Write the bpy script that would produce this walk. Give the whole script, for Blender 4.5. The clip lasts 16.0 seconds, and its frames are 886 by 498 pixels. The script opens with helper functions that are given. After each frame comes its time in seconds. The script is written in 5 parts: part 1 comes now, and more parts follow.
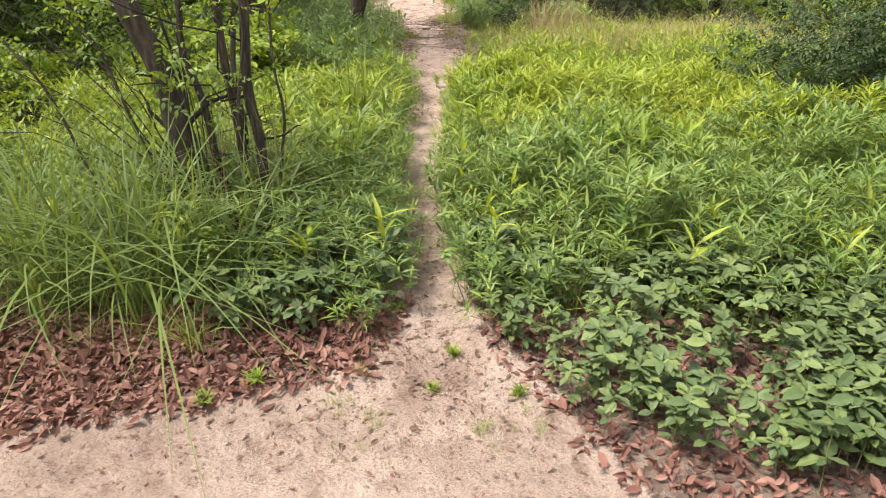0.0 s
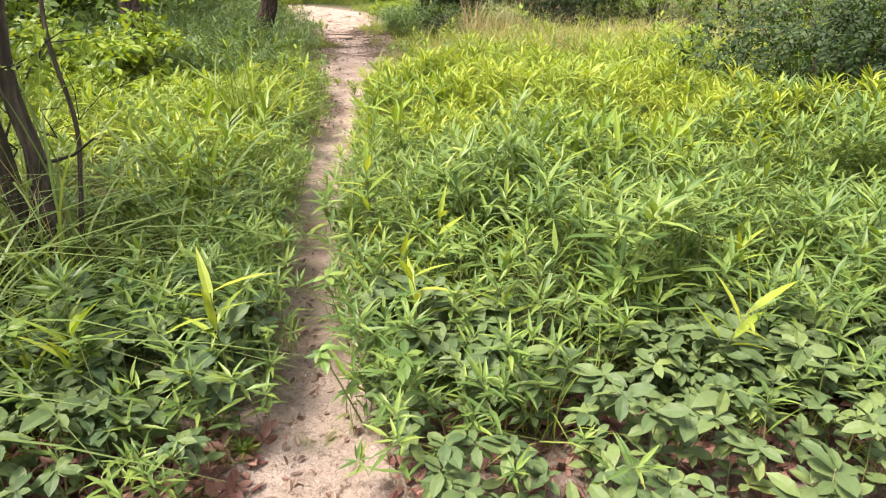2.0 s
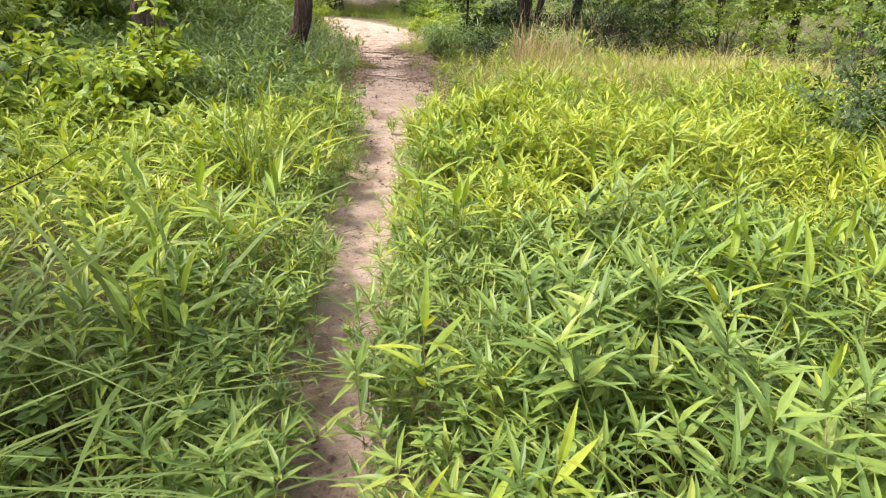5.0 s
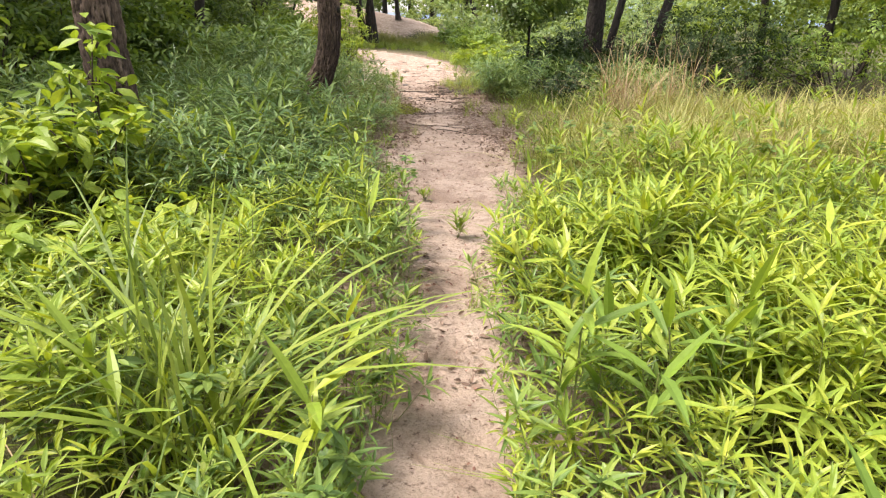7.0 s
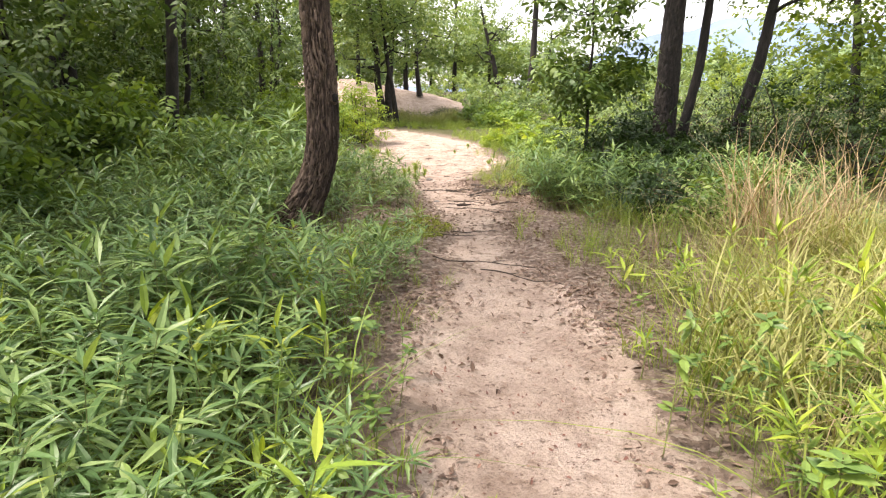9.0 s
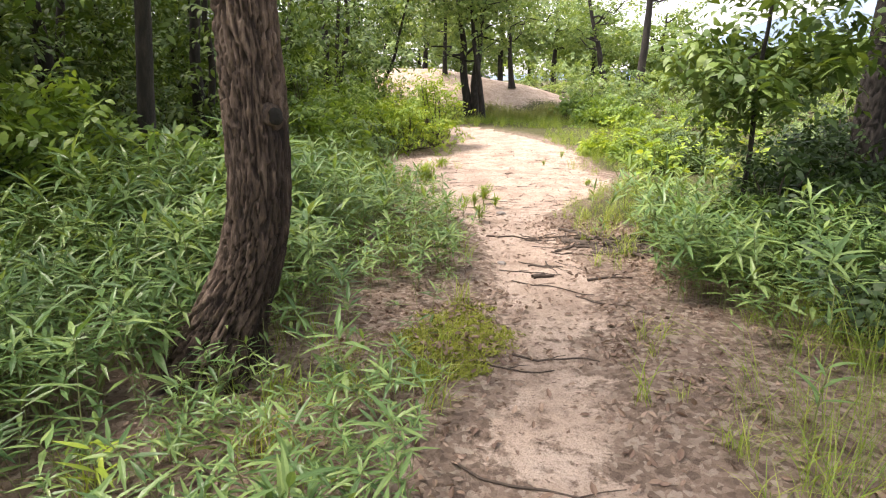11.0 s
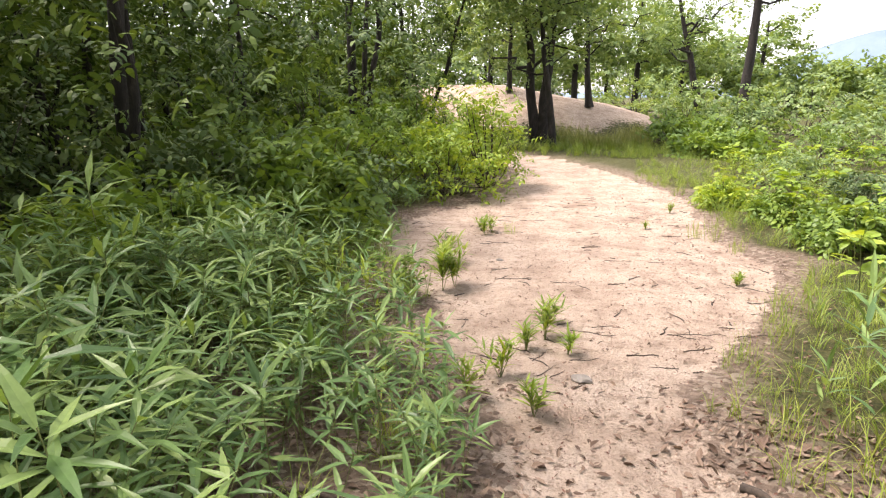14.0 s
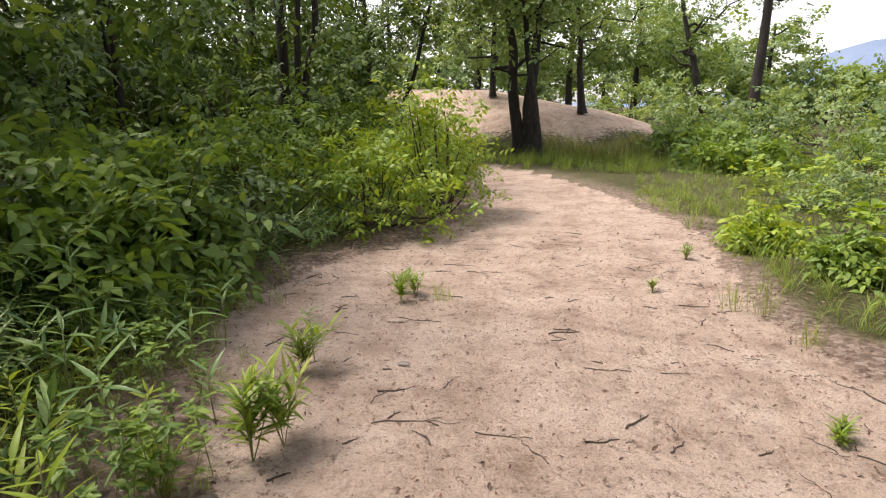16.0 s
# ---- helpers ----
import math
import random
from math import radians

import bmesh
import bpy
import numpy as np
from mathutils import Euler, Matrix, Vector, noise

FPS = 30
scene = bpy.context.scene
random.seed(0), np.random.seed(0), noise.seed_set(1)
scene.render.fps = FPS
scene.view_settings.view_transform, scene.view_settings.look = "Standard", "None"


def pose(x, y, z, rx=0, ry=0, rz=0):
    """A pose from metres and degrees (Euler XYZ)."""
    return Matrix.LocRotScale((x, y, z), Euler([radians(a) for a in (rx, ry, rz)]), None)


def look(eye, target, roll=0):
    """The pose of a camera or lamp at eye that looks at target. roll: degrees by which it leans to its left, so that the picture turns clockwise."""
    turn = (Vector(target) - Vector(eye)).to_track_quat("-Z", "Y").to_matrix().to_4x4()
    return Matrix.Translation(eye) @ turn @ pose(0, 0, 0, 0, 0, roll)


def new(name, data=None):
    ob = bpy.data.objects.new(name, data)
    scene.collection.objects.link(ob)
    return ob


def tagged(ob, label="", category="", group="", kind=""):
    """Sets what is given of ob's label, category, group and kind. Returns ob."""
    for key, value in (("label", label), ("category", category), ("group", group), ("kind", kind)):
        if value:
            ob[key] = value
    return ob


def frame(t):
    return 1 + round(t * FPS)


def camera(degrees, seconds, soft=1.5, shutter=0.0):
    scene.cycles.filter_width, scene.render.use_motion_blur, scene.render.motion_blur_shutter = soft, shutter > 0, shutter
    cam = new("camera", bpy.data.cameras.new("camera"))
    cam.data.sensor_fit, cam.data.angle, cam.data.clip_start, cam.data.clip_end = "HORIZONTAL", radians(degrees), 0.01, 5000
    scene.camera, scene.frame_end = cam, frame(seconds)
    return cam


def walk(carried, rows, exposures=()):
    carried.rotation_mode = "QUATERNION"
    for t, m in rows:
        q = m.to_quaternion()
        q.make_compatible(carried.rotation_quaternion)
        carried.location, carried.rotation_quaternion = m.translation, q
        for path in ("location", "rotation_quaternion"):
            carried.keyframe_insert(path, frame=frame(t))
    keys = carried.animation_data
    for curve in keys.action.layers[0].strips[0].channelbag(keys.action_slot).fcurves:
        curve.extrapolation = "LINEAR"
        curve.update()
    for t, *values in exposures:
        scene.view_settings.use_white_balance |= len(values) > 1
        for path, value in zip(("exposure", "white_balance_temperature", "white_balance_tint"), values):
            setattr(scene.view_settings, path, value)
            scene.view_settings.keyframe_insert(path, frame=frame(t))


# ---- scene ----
cam = camera(72.17, 16.0, soft=1.2)

# seconds, eye x y z, yaw, pitch, roll
PATH = [
    (0.0, 0.000, -0.000, 1.795, 0.00, -26.24, -0.06),
    (0.5, 0.054, 0.371, 1.704, -4.89, -26.37, -0.17),
    (1.0, 0.158, 0.728, 1.566, -5.78, -27.47, -0.13),
    (1.5, 0.254, 1.090, 1.436, -6.26, -24.94, 0.02),
    (2.0, 0.233, 1.402, 1.360, -5.79, -24.42, -0.16),
    (2.5, 0.208, 1.699, 1.257, -5.29, -24.15, -0.48),
    (3.0, 0.090, 1.989, 1.242, -5.14, -23.93, 0.62),
    (3.2, 0.043, 2.152, 1.202, -4.76, -23.84, 0.81),
    (5.3, 0.103, 3.045, 1.426, -3.32, -23.31, 1.74),
    (5.5, 0.048, 3.290, 1.418, -3.14, -23.37, 1.27),
    (6.0, -0.092, 3.978, 1.382, -2.72, -22.40, 0.92),
    (6.5, -0.221, 4.769, 1.376, -0.11, -20.88, 0.21),
    (7.0, -0.212, 5.472, 1.305, -0.26, -20.77, 1.12),
    (7.5, -0.276, 6.152, 1.288, 0.30, -20.35, 0.59),
    (8.0, -0.416, 6.778, 1.315, -0.18, -14.51, 0.79),
    (8.2, -0.444, 7.061, 1.345, -0.07, -14.06, 0.45),
    (10.3, -0.280, 10.460, 1.482, 8.01, -15.65, -0.41),
    (10.5, -0.253, 10.729, 1.480, 9.12, -15.47, -0.42),
    (11.0, -0.314, 11.427, 1.538, 11.09, -15.56, -0.25),
    (11.5, -0.296, 12.050, 1.531, 12.04, -15.14, -0.36),
    (12.0, -0.348, 12.724, 1.532, 12.98, -14.88, -0.58),
    (12.5, -0.355, 13.397, 1.505, 13.79, -14.59, -0.61),
    (13.0, -0.527, 14.139, 1.474, 15.35, -14.46, -0.65),
    (13.5, -0.642, 14.764, 1.497, 17.03, -14.18, -0.50),
    (14.0, -0.787, 15.383, 1.522, 17.70, -13.90, -0.56),
    (14.5, -0.842, 16.016, 1.536, 17.85, -13.53, -0.53),
    (15.0, -0.929, 16.711, 1.519, 18.12, -13.47, -0.38),
    (15.5, -0.908, 17.325, 1.467, 18.44, -13.21, -0.42),
    (16.0, -0.815, 18.035, 1.388, 17.64, -13.02, -0.63),
]
EXPOSURES = [(t, stops, 6650, 17.0) for t, stops in ((0.0, 0.84), (1.5, 1.16), (3.0, 1.14), (5.5, 1.08), (6.0, 1.02), (7.0, 1.06), (8.0, 1.18), (10.5, 1.34), (11.5, 1.3), (12.5, 1.1), (13.5, 1.3), (14.5, 1.14), (15.0, 0.98), (16.0, 0.68))]
walk(cam, [(t, pose(x, y, z, 90 + p, 0, w) @ pose(0, 0, 0, 0, 0, r)) for t, x, y, z, w, p, r in PATH], EXPOSURES)

# ---- world and sun: a bright, thinly clouded sky ----
SUN_ELEV, SUN_TURN = radians(63), radians(262)
world = bpy.data.worlds.new("sky")
scene.world = world
world.use_nodes = True
wn = world.node_tree
wn.nodes.clear()
sky = wn.nodes.new("ShaderNodeTexSky")
sky.sky_type = "NISHITA"
sky.sun_disc = False
sky.sun_elevation, sky.sun_rotation = SUN_ELEV, SUN_TURN
sky.air_density, sky.dust_density, sky.ozone_density = 1.0, 1.5, 1.0
pale = wn.nodes.new("ShaderNodeHueSaturation")
pale.inputs["Saturation"].default_value = 0.22
pale.inputs["Value"].default_value = 1.3
back = wn.nodes.new("ShaderNodeBackground")
back.inputs["Strength"].default_value = 0.145
wout = wn.nodes.new("ShaderNodeOutputWorld")
wn.links.new(sky.outputs["Color"], pale.inputs["Color"])
wn.links.new(pale.outputs["Color"], back.inputs["Color"])
wn.links.new(back.outputs["Background"], wout.inputs["Surface"])
sun = new("sun", bpy.data.lights.new("sun", "SUN"))
sun.data.energy, sun.data.angle, sun.data.color = 4.1, radians(18), (1.0, 0.93, 0.82)
sx, sy = math.sin(SUN_TURN) * math.cos(SUN_ELEV), math.cos(SUN_TURN) * math.cos(SUN_ELEV)
sun.matrix_world = look((40 * sx, 40 * sy, 40 * math.sin(SUN_ELEV)), (0, 0, 0))

# ---- materials ----
def mat(name):
    m = bpy.data.materials.new(name)
    m.use_nodes = True
    nt = m.node_tree
    nt.nodes.clear()
    out = nt.nodes.new("ShaderNodeOutputMaterial")
    return m, nt, out


def node(nt, kind, **values):
    n = nt.nodes.new(kind)
    for key, value in values.items():
        n.inputs[key.replace("_", " ")].default_value = value
    return n


def ramp(nt, stops, source):
    r = nt.nodes.new("ShaderNodeValToRGB")
    e = r.color_ramp.elements
    while len(e) < len(stops):
        e.new(0.5)
    for k, (p, c) in enumerate(stops):
        e[k].position, e[k].color = p, (*c, 1) if len(c) == 3 else c
    nt.links.new(source, r.inputs["Fac"])
    return r.outputs["Color"]


def noise_tex(nt, scale, detail=4.0, rough=0.6, coord="Object", stretch=None):
    tc = nt.nodes.new("ShaderNodeTexCoord")
    src = tc.outputs[coord]
    if stretch:
        mp = nt.nodes.new("ShaderNodeMapping")
        mp.inputs["Scale"].default_value = stretch
        nt.links.new(src, mp.inputs["Vector"])
        src = mp.outputs["Vector"]
    n = node(nt, "ShaderNodeTexNoise", Scale=scale, Detail=detail, Roughness=rough)
    nt.links.new(src, n.inputs["Vector"])
    return n.outputs["Fac"]


def mix(nt, fac, a, b, blend="MIX"):
    m = nt.nodes.new("ShaderNodeMix")
    m.data_type, m.blend_type = "RGBA", blend
    for sock, v in ((m.inputs[0], fac), (m.inputs[6], a), (m.inputs[7], b)):
        if isinstance(v, (int, float)):
            sock.default_value = v
        elif isinstance(v, tuple):
            sock.default_value = (*v, 1)
        else:
            nt.links.new(v, sock)
    return m.outputs[2]


def math_node(nt, op, a, b):
    m = nt.nodes.new("ShaderNodeMath")
    m.operation = op
    for sock, v in zip(m.inputs, (a, b)):
        if isinstance(v, (int, float)):
            sock.default_value = v
        else:
            nt.links.new(v, sock)
    return m.outputs[0]


def bump(nt, height, strength, distance):
    b = node(nt, "ShaderNodeBump", Strength=strength, Distance=distance)
    nt.links.new(height, b.inputs["Height"])
    return b.outputs["Normal"]


def leaf_material(name, stops, through_tint=1.0, rough=0.45, glow=0.38, patch=1.2):
    """Leaf: hue varies leaf by leaf and in patches; light passes through the blade."""
    m, nt, out = mat(name)
    geo = nt.nodes.new("ShaderNodeNewGeometry")
    n = noise_tex(nt, patch, 2.0)
    one = nt.nodes.new("ShaderNodeObjectInfo")
    v = math_node(nt, "ADD", math_node(nt, "MULTIPLY", geo.outputs["Random Per Island"], 0.5), math_node(nt, "MULTIPLY", n, 0.34))
    v = math_node(nt, "ADD", v, math_node(nt, "MULTIPLY", one.outputs["Random"], 0.16))
    col = ramp(nt, stops, v)
    fine = noise_tex(nt, 60.0, 2.0)
    col = mix(nt, 0.35, col, ramp(nt, [(0.25, (0.6, 0.6, 0.6)), (0.7, (1.1, 1.1, 1.1))], fine), "MULTIPLY")
    p = node(nt, "ShaderNodeBsdfPrincipled", Roughness=rough)
    p.inputs["Specular IOR Level"].default_value = 0.3
    nt.links.new(col, p.inputs["Base Color"])
    t = nt.nodes.new("ShaderNodeBsdfTranslucent")
    nt.links.new(mix(nt, 1.0, col, (1.25 * through_tint, 1.15, 0.45), "MULTIPLY"), t.inputs["Color"])
    mx = nt.nodes.new("ShaderNodeMixShader")
    mx.inputs[0].default_value = glow
    nt.links.new(p.outputs[0], mx.inputs[1])
    nt.links.new(t.outputs[0], mx.inputs[2])
    nt.links.new(mx.outputs[0], out.inputs["Surface"])
    return m


def plain_material(name, a, b, scale=20.0, rough=0.8, height=0.4, dist=0.01, stretch=None, coord="Object"):
    m, nt, out = mat(name)
    n = noise_tex(nt, scale, 6.0, 0.65, coord, stretch)
    big = noise_tex(nt, scale * 0.13, 2.0, 0.5, coord)
    col = ramp(nt, [(0.3, a), (0.7, b)], n)
    col = mix(nt, 0.5, col, ramp(nt, [(0.3, (0.55, 0.55, 0.55)), (0.7, (1.1, 1.1, 1.1))], big), "MULTIPLY")
    p = node(nt, "ShaderNodeBsdfPrincipled", Roughness=rough)
    nt.links.new(col, p.inputs["Base Color"])
    nt.links.new(bump(nt, n, height, dist), p.inputs["Normal"])
    nt.links.new(p.outputs[0], out.inputs["Surface"])
    return m


M_BAMBOO = leaf_material("bamboo_grass_leaf", [(0.12, (0.08, 0.15, 0.03)), (0.4, (0.22, 0.32, 0.04)), (0.62, (0.31, 0.39, 0.05)), (0.9, (0.41, 0.45, 0.065))], 1.0, 0.42, 0.34)
M_MEADOW = leaf_material("young_bamboo_leaf", [(0.12, (0.06, 0.12, 0.035)), (0.42, (0.14, 0.23, 0.055)), (0.66, (0.22, 0.31, 0.065)), (0.92, (0.36, 0.4, 0.09))], 1.0, 0.42, 0.3)
M_FAN = leaf_material("bamboo_fan_leaf", [(0.12, (0.07, 0.14, 0.03)), (0.5, (0.19, 0.3, 0.045)), (0.9, (0.33, 0.42, 0.06))], 1.0, 0.45, 0.36)
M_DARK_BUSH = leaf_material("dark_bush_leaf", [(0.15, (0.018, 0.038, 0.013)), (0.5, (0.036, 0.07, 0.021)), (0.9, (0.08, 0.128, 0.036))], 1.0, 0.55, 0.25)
# bamboo leaf made darker and bluer: the trees' shade is put into its colour
M_SHADE = leaf_material("shade_toned_bamboo_leaf", [(0.12, (0.045, 0.095, 0.04)), (0.5, (0.13, 0.225, 0.075)), (0.85, (0.28, 0.375, 0.125))], 1.0, 0.38, 0.3)
M_GRASS = leaf_material("grass_blade", [(0.15, (0.1, 0.18, 0.035)), (0.5, (0.24, 0.33, 0.055)), (0.9, (0.42, 0.44, 0.13))])
M_REED = leaf_material("reed_blade", [(0.15, (0.06, 0.11, 0.03)), (0.5, (0.13, 0.2, 0.055)), (0.9, (0.3, 0.37, 0.13))])
M_STRAW = leaf_material("straw_blade", [(0.15, (0.16, 0.11, 0.06)), (0.5, (0.32, 0.23, 0.13)), (0.9, (0.5, 0.4, 0.25))], 1.0, 0.6, 0.15)
M_DRY = leaf_material("dry_grass", [(0.15, (0.19, 0.22, 0.065)), (0.5, (0.31, 0.325, 0.105)), (0.9, (0.46, 0.43, 0.19))], 1.0, 0.6, 0.25)
M_BROAD = leaf_material("oak_sprout_leaf", [(0.15, (0.045, 0.085, 0.035)), (0.5, (0.095, 0.145, 0.052)), (0.82, (0.165, 0.225, 0.07)), (0.97, (0.36, 0.42, 0.08))], 1.0, 0.55, 0.13)
M_BUSH = leaf_material("bush_leaf", [(0.15, (0.07, 0.13, 0.032)), (0.5, (0.15, 0.24, 0.048)), (0.9, (0.28, 0.38, 0.07))])
M_LIME = leaf_material("young_bush_leaf", [(0.15, (0.13, 0.22, 0.035)), (0.5, (0.26, 0.37, 0.05)), (0.9, (0.45, 0.5, 0.08))])
# tree leaf darkened: the gloom inside the wood is put into its colour
M_WOOD = leaf_material("shaded_wood_leaf", [(0.15, (0.034, 0.068, 0.019)), (0.5, (0.085, 0.142, 0.035)), (0.9, (0.2, 0.275, 0.064))], 1.0, 0.5, 0.22, 0.5)
M_CROWN = leaf_material("tree_leaf", [(0.15, (0.06, 0.11, 0.028)), (0.5, (0.16, 0.24, 0.05)), (0.9, (0.32, 0.4, 0.085))], glow=0.44, patch=0.5)
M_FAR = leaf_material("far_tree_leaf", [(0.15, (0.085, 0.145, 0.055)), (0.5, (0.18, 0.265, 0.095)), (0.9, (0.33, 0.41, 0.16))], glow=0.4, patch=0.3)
M_MOSS = leaf_material("moss", [(0.15, (0.09, 0.11, 0.015)), (0.5, (0.2, 0.22, 0.03)), (0.9, (0.33, 0.33, 0.06))], 1.0, 0.8, 0.15, 6.0)
M_STEM = plain_material("green_stem", (0.12, 0.16, 0.04), (0.25, 0.25, 0.09), 40.0, 0.6, 0.2)
M_TWIG = plain_material("twig_wood", (0.03, 0.022, 0.017), (0.09, 0.066, 0.05), 60.0, 0.9, 0.6, 0.004)
M_LITTER = leaf_material("dead_leaf", [(0.15, (0.09, 0.04, 0.03)), (0.45, (0.2, 0.095, 0.072)), (0.72, (0.33, 0.19, 0.145)), (0.95, (0.47, 0.38, 0.3))], 1.0, 0.7, 0.08)
M_TAN = leaf_material("tan_dead_leaf", [(0.15, (0.08, 0.048, 0.035)), (0.45, (0.18, 0.12, 0.09)), (0.75, (0.3, 0.22, 0.17)), (0.95, (0.48, 0.4, 0.32))], 1.0, 0.7, 0.08)
M_STONE = plain_material("stone", (0.16, 0.14, 0.13), (0.3, 0.27, 0.24), 25.0, 0.85)


def bark_material(name, dark, mid, light):
    """Bark: the plates differ in tint, the fissures between them show the dark inner bark."""
    m, nt, out = mat(name)
    pl = nt.nodes.new("ShaderNodeAttribute")
    pl.attribute_name = "plate"
    cr = nt.nodes.new("ShaderNodeAttribute")
    cr.attribute_name = "fissure"
    fur = noise_tex(nt, 14.0, 6.0, 0.7, "Object", (2.3, 2.3, 0.45))
    fine = noise_tex(nt, 85.0, 4.0, 0.7, "Object", (1.3, 1.3, 0.4))
    moss = noise_tex(nt, 2.3, 3.0)
    v = math_node(nt, "ADD", math_node(nt, "MULTIPLY", pl.outputs["Fac"], 0.2), math_node(nt, "MULTIPLY", fur, 0.8))
    col = ramp(nt, [(0.28, dark), (0.5, mid), (0.74, light)], v)
    col = mix(nt, 0.6, col, ramp(nt, [(0.3, (0.5, 0.48, 0.46)), (0.7, (1.15, 1.1, 1.05))], fine), "MULTIPLY")
    col = mix(nt, ramp(nt, [(0.6, (0, 0, 0)), (0.78, (0.4, 0.4, 0.4))], moss), col, (0.17, 0.17, 0.12))
    col = mix(nt, math_node(nt, "MULTIPLY", cr.outputs["Fac"], 0.92), col, dark)
    dark_flank = nt.nodes.new("ShaderNodeAttribute")
    dark_flank.attribute_name = "dark_flank"
    col = mix(nt, dark_flank.outputs["Fac"], col, (0.17, 0.14, 0.14), "MULTIPLY")
    p = node(nt, "ShaderNodeBsdfPrincipled", Roughness=0.92)
    nt.links.new(col, p.inputs["Base Color"])
    h = math_node(nt, "ADD", math_node(nt, "MULTIPLY", fur, 1.0), math_node(nt, "MULTIPLY", fine, 0.35))
    nt.links.new(bump(nt, h, 0.8, 0.02), p.inputs["Normal"])
    nt.links.new(p.outputs[0], out.inputs["Surface"])
    return m


M_BARK = bark_material("furrowed_bark", (0.022, 0.015, 0.012), (0.115, 0.08, 0.061), (0.26, 0.195, 0.155))
# near-black bark: the shade on backlit trunks is put into the colour
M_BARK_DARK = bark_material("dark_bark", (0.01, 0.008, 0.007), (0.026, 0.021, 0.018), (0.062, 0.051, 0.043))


# near black: the shade inside the knot hole is put into this colour
M_HOLLOW = plain_material("hollow_dark", (0.006, 0.005, 0.004), (0.018, 0.014, 0.012), 40.0, 0.95, 0.8)


def ground_material():
    m, nt, out = mat("sandy_ground")
    at = nt.nodes.new("ShaderNodeAttribute")
    at.attribute_name = "sand"
    lt = nt.nodes.new("ShaderNodeAttribute")
    lt.attribute_name = "green"
    edge = noise_tex(nt, 9.0, 8.0, 0.75)
    f = math_node(nt, "ADD", at.outputs["Fac"], math_node(nt, "MULTIPLY", math_node(nt, "SUBTRACT", edge, 0.5), 2.0))
    f = ramp(nt, [(0.42, (0, 0, 0)), (0.58, (1, 1, 1))], f)
    grain = noise_tex(nt, 75.0, 5.0, 0.8)
    blotch = noise_tex(nt, 2.3, 5.0, 0.65)
    flakes = noise_tex(nt, 22.0, 5.0, 0.75)
    sand = ramp(nt, [(0.3, (0.34, 0.252, 0.2)), (0.5, (0.5, 0.392, 0.322)), (0.72, (0.61, 0.5, 0.425))], blotch)
    clods = noise_tex(nt, 9.0, 6.0, 0.7)
    sand = mix(nt, 0.75, sand, ramp(nt, [(0.36, (0.66, 0.61, 0.57)), (0.46, (1.0, 1.0, 1.0)), (0.7, (1.14, 1.13, 1.12))], clods), "MULTIPLY")
    sand = mix(nt, 0.8, sand, ramp(nt, [(0.34, (0.5, 0.46, 0.42)), (0.47, (0.98, 0.97, 0.96)), (0.68, (1.2, 1.19, 1.17))], grain), "MULTIPLY")
    sand = mix(nt, ramp(nt, [(0.35, (0.85, 0.85, 0.85)), (0.43, (0, 0, 0))], flakes), sand, (0.15, 0.1, 0.075))
    soil = ramp(nt, [(0.3, (0.13, 0.094, 0.072)), (0.5, (0.29, 0.218, 0.175)), (0.7, (0.44, 0.355, 0.29))], flakes)
    warp = nt.nodes.new("ShaderNodeTexCoord")
    vor = node(nt, "ShaderNodeTexVoronoi", Scale=32.0, Randomness=1.0)
    dis = nt.nodes.new("ShaderNodeVectorMath")
    dis.operation = "ADD"
    sway = node(nt, "ShaderNodeTexNoise", Scale=18.0, Detail=2.0)
    shrink = nt.nodes.new("ShaderNodeVectorMath")
    shrink.operation = "SCALE"
    shrink.inputs["Scale"].default_value = 0.05
    nt.links.new(warp.outputs["Object"], sway.inputs["Vector"])
    nt.links.new(sway.outputs["Color"], shrink.inputs[0])
    nt.links.new(warp.outputs["Object"], dis.inputs[0])
    nt.links.new(shrink.outputs[0], dis.inputs[1])
    nt.links.new(dis.outputs[0], vor.inputs["Vector"])
    sep = nt.nodes.new("ShaderNodeSeparateColor")
    nt.links.new(vor.outputs["Color"], sep.inputs["Color"])
    mosaic = ramp(nt, [(0.1, (0.1, 0.068, 0.05)), (0.45, (0.22, 0.155, 0.12)), (0.75, (0.34, 0.255, 0.2)), (0.95, (0.46, 0.38, 0.31))], sep.outputs[0])
    soil = mix(nt, 0.6, soil, mosaic)
    turf = ramp(nt, [(0.35, (0.04, 0.05, 0.018)), (0.65, (0.13, 0.12, 0.05))], flakes)
    soil = mix(nt, lt.outputs["Fac"], soil, turf)
    col = mix(nt, f, soil, sand)
    p = node(nt, "ShaderNodeBsdfPrincipled", Roughness=0.95)
    p.inputs["Specular IOR Level"].default_value = 0.2
    nt.links.new(col, p.inputs["Base Color"])
    h = math_node(nt, "ADD", math_node(nt, "MULTIPLY", flakes, 0.8), math_node(nt, "ADD", math_node(nt, "MULTIPLY", grain, 0.4), math_node(nt, "MULTIPLY", clods, 1.2)))
    nt.links.new(bump(nt, h, 1.0, 0.055), p.inputs["Normal"])
    nt.links.new(p.outputs[0], out.inputs["Surface"])
    return m


M_GROUND = ground_material()

# ---- plan ----
rng = np.random.default_rng(7)
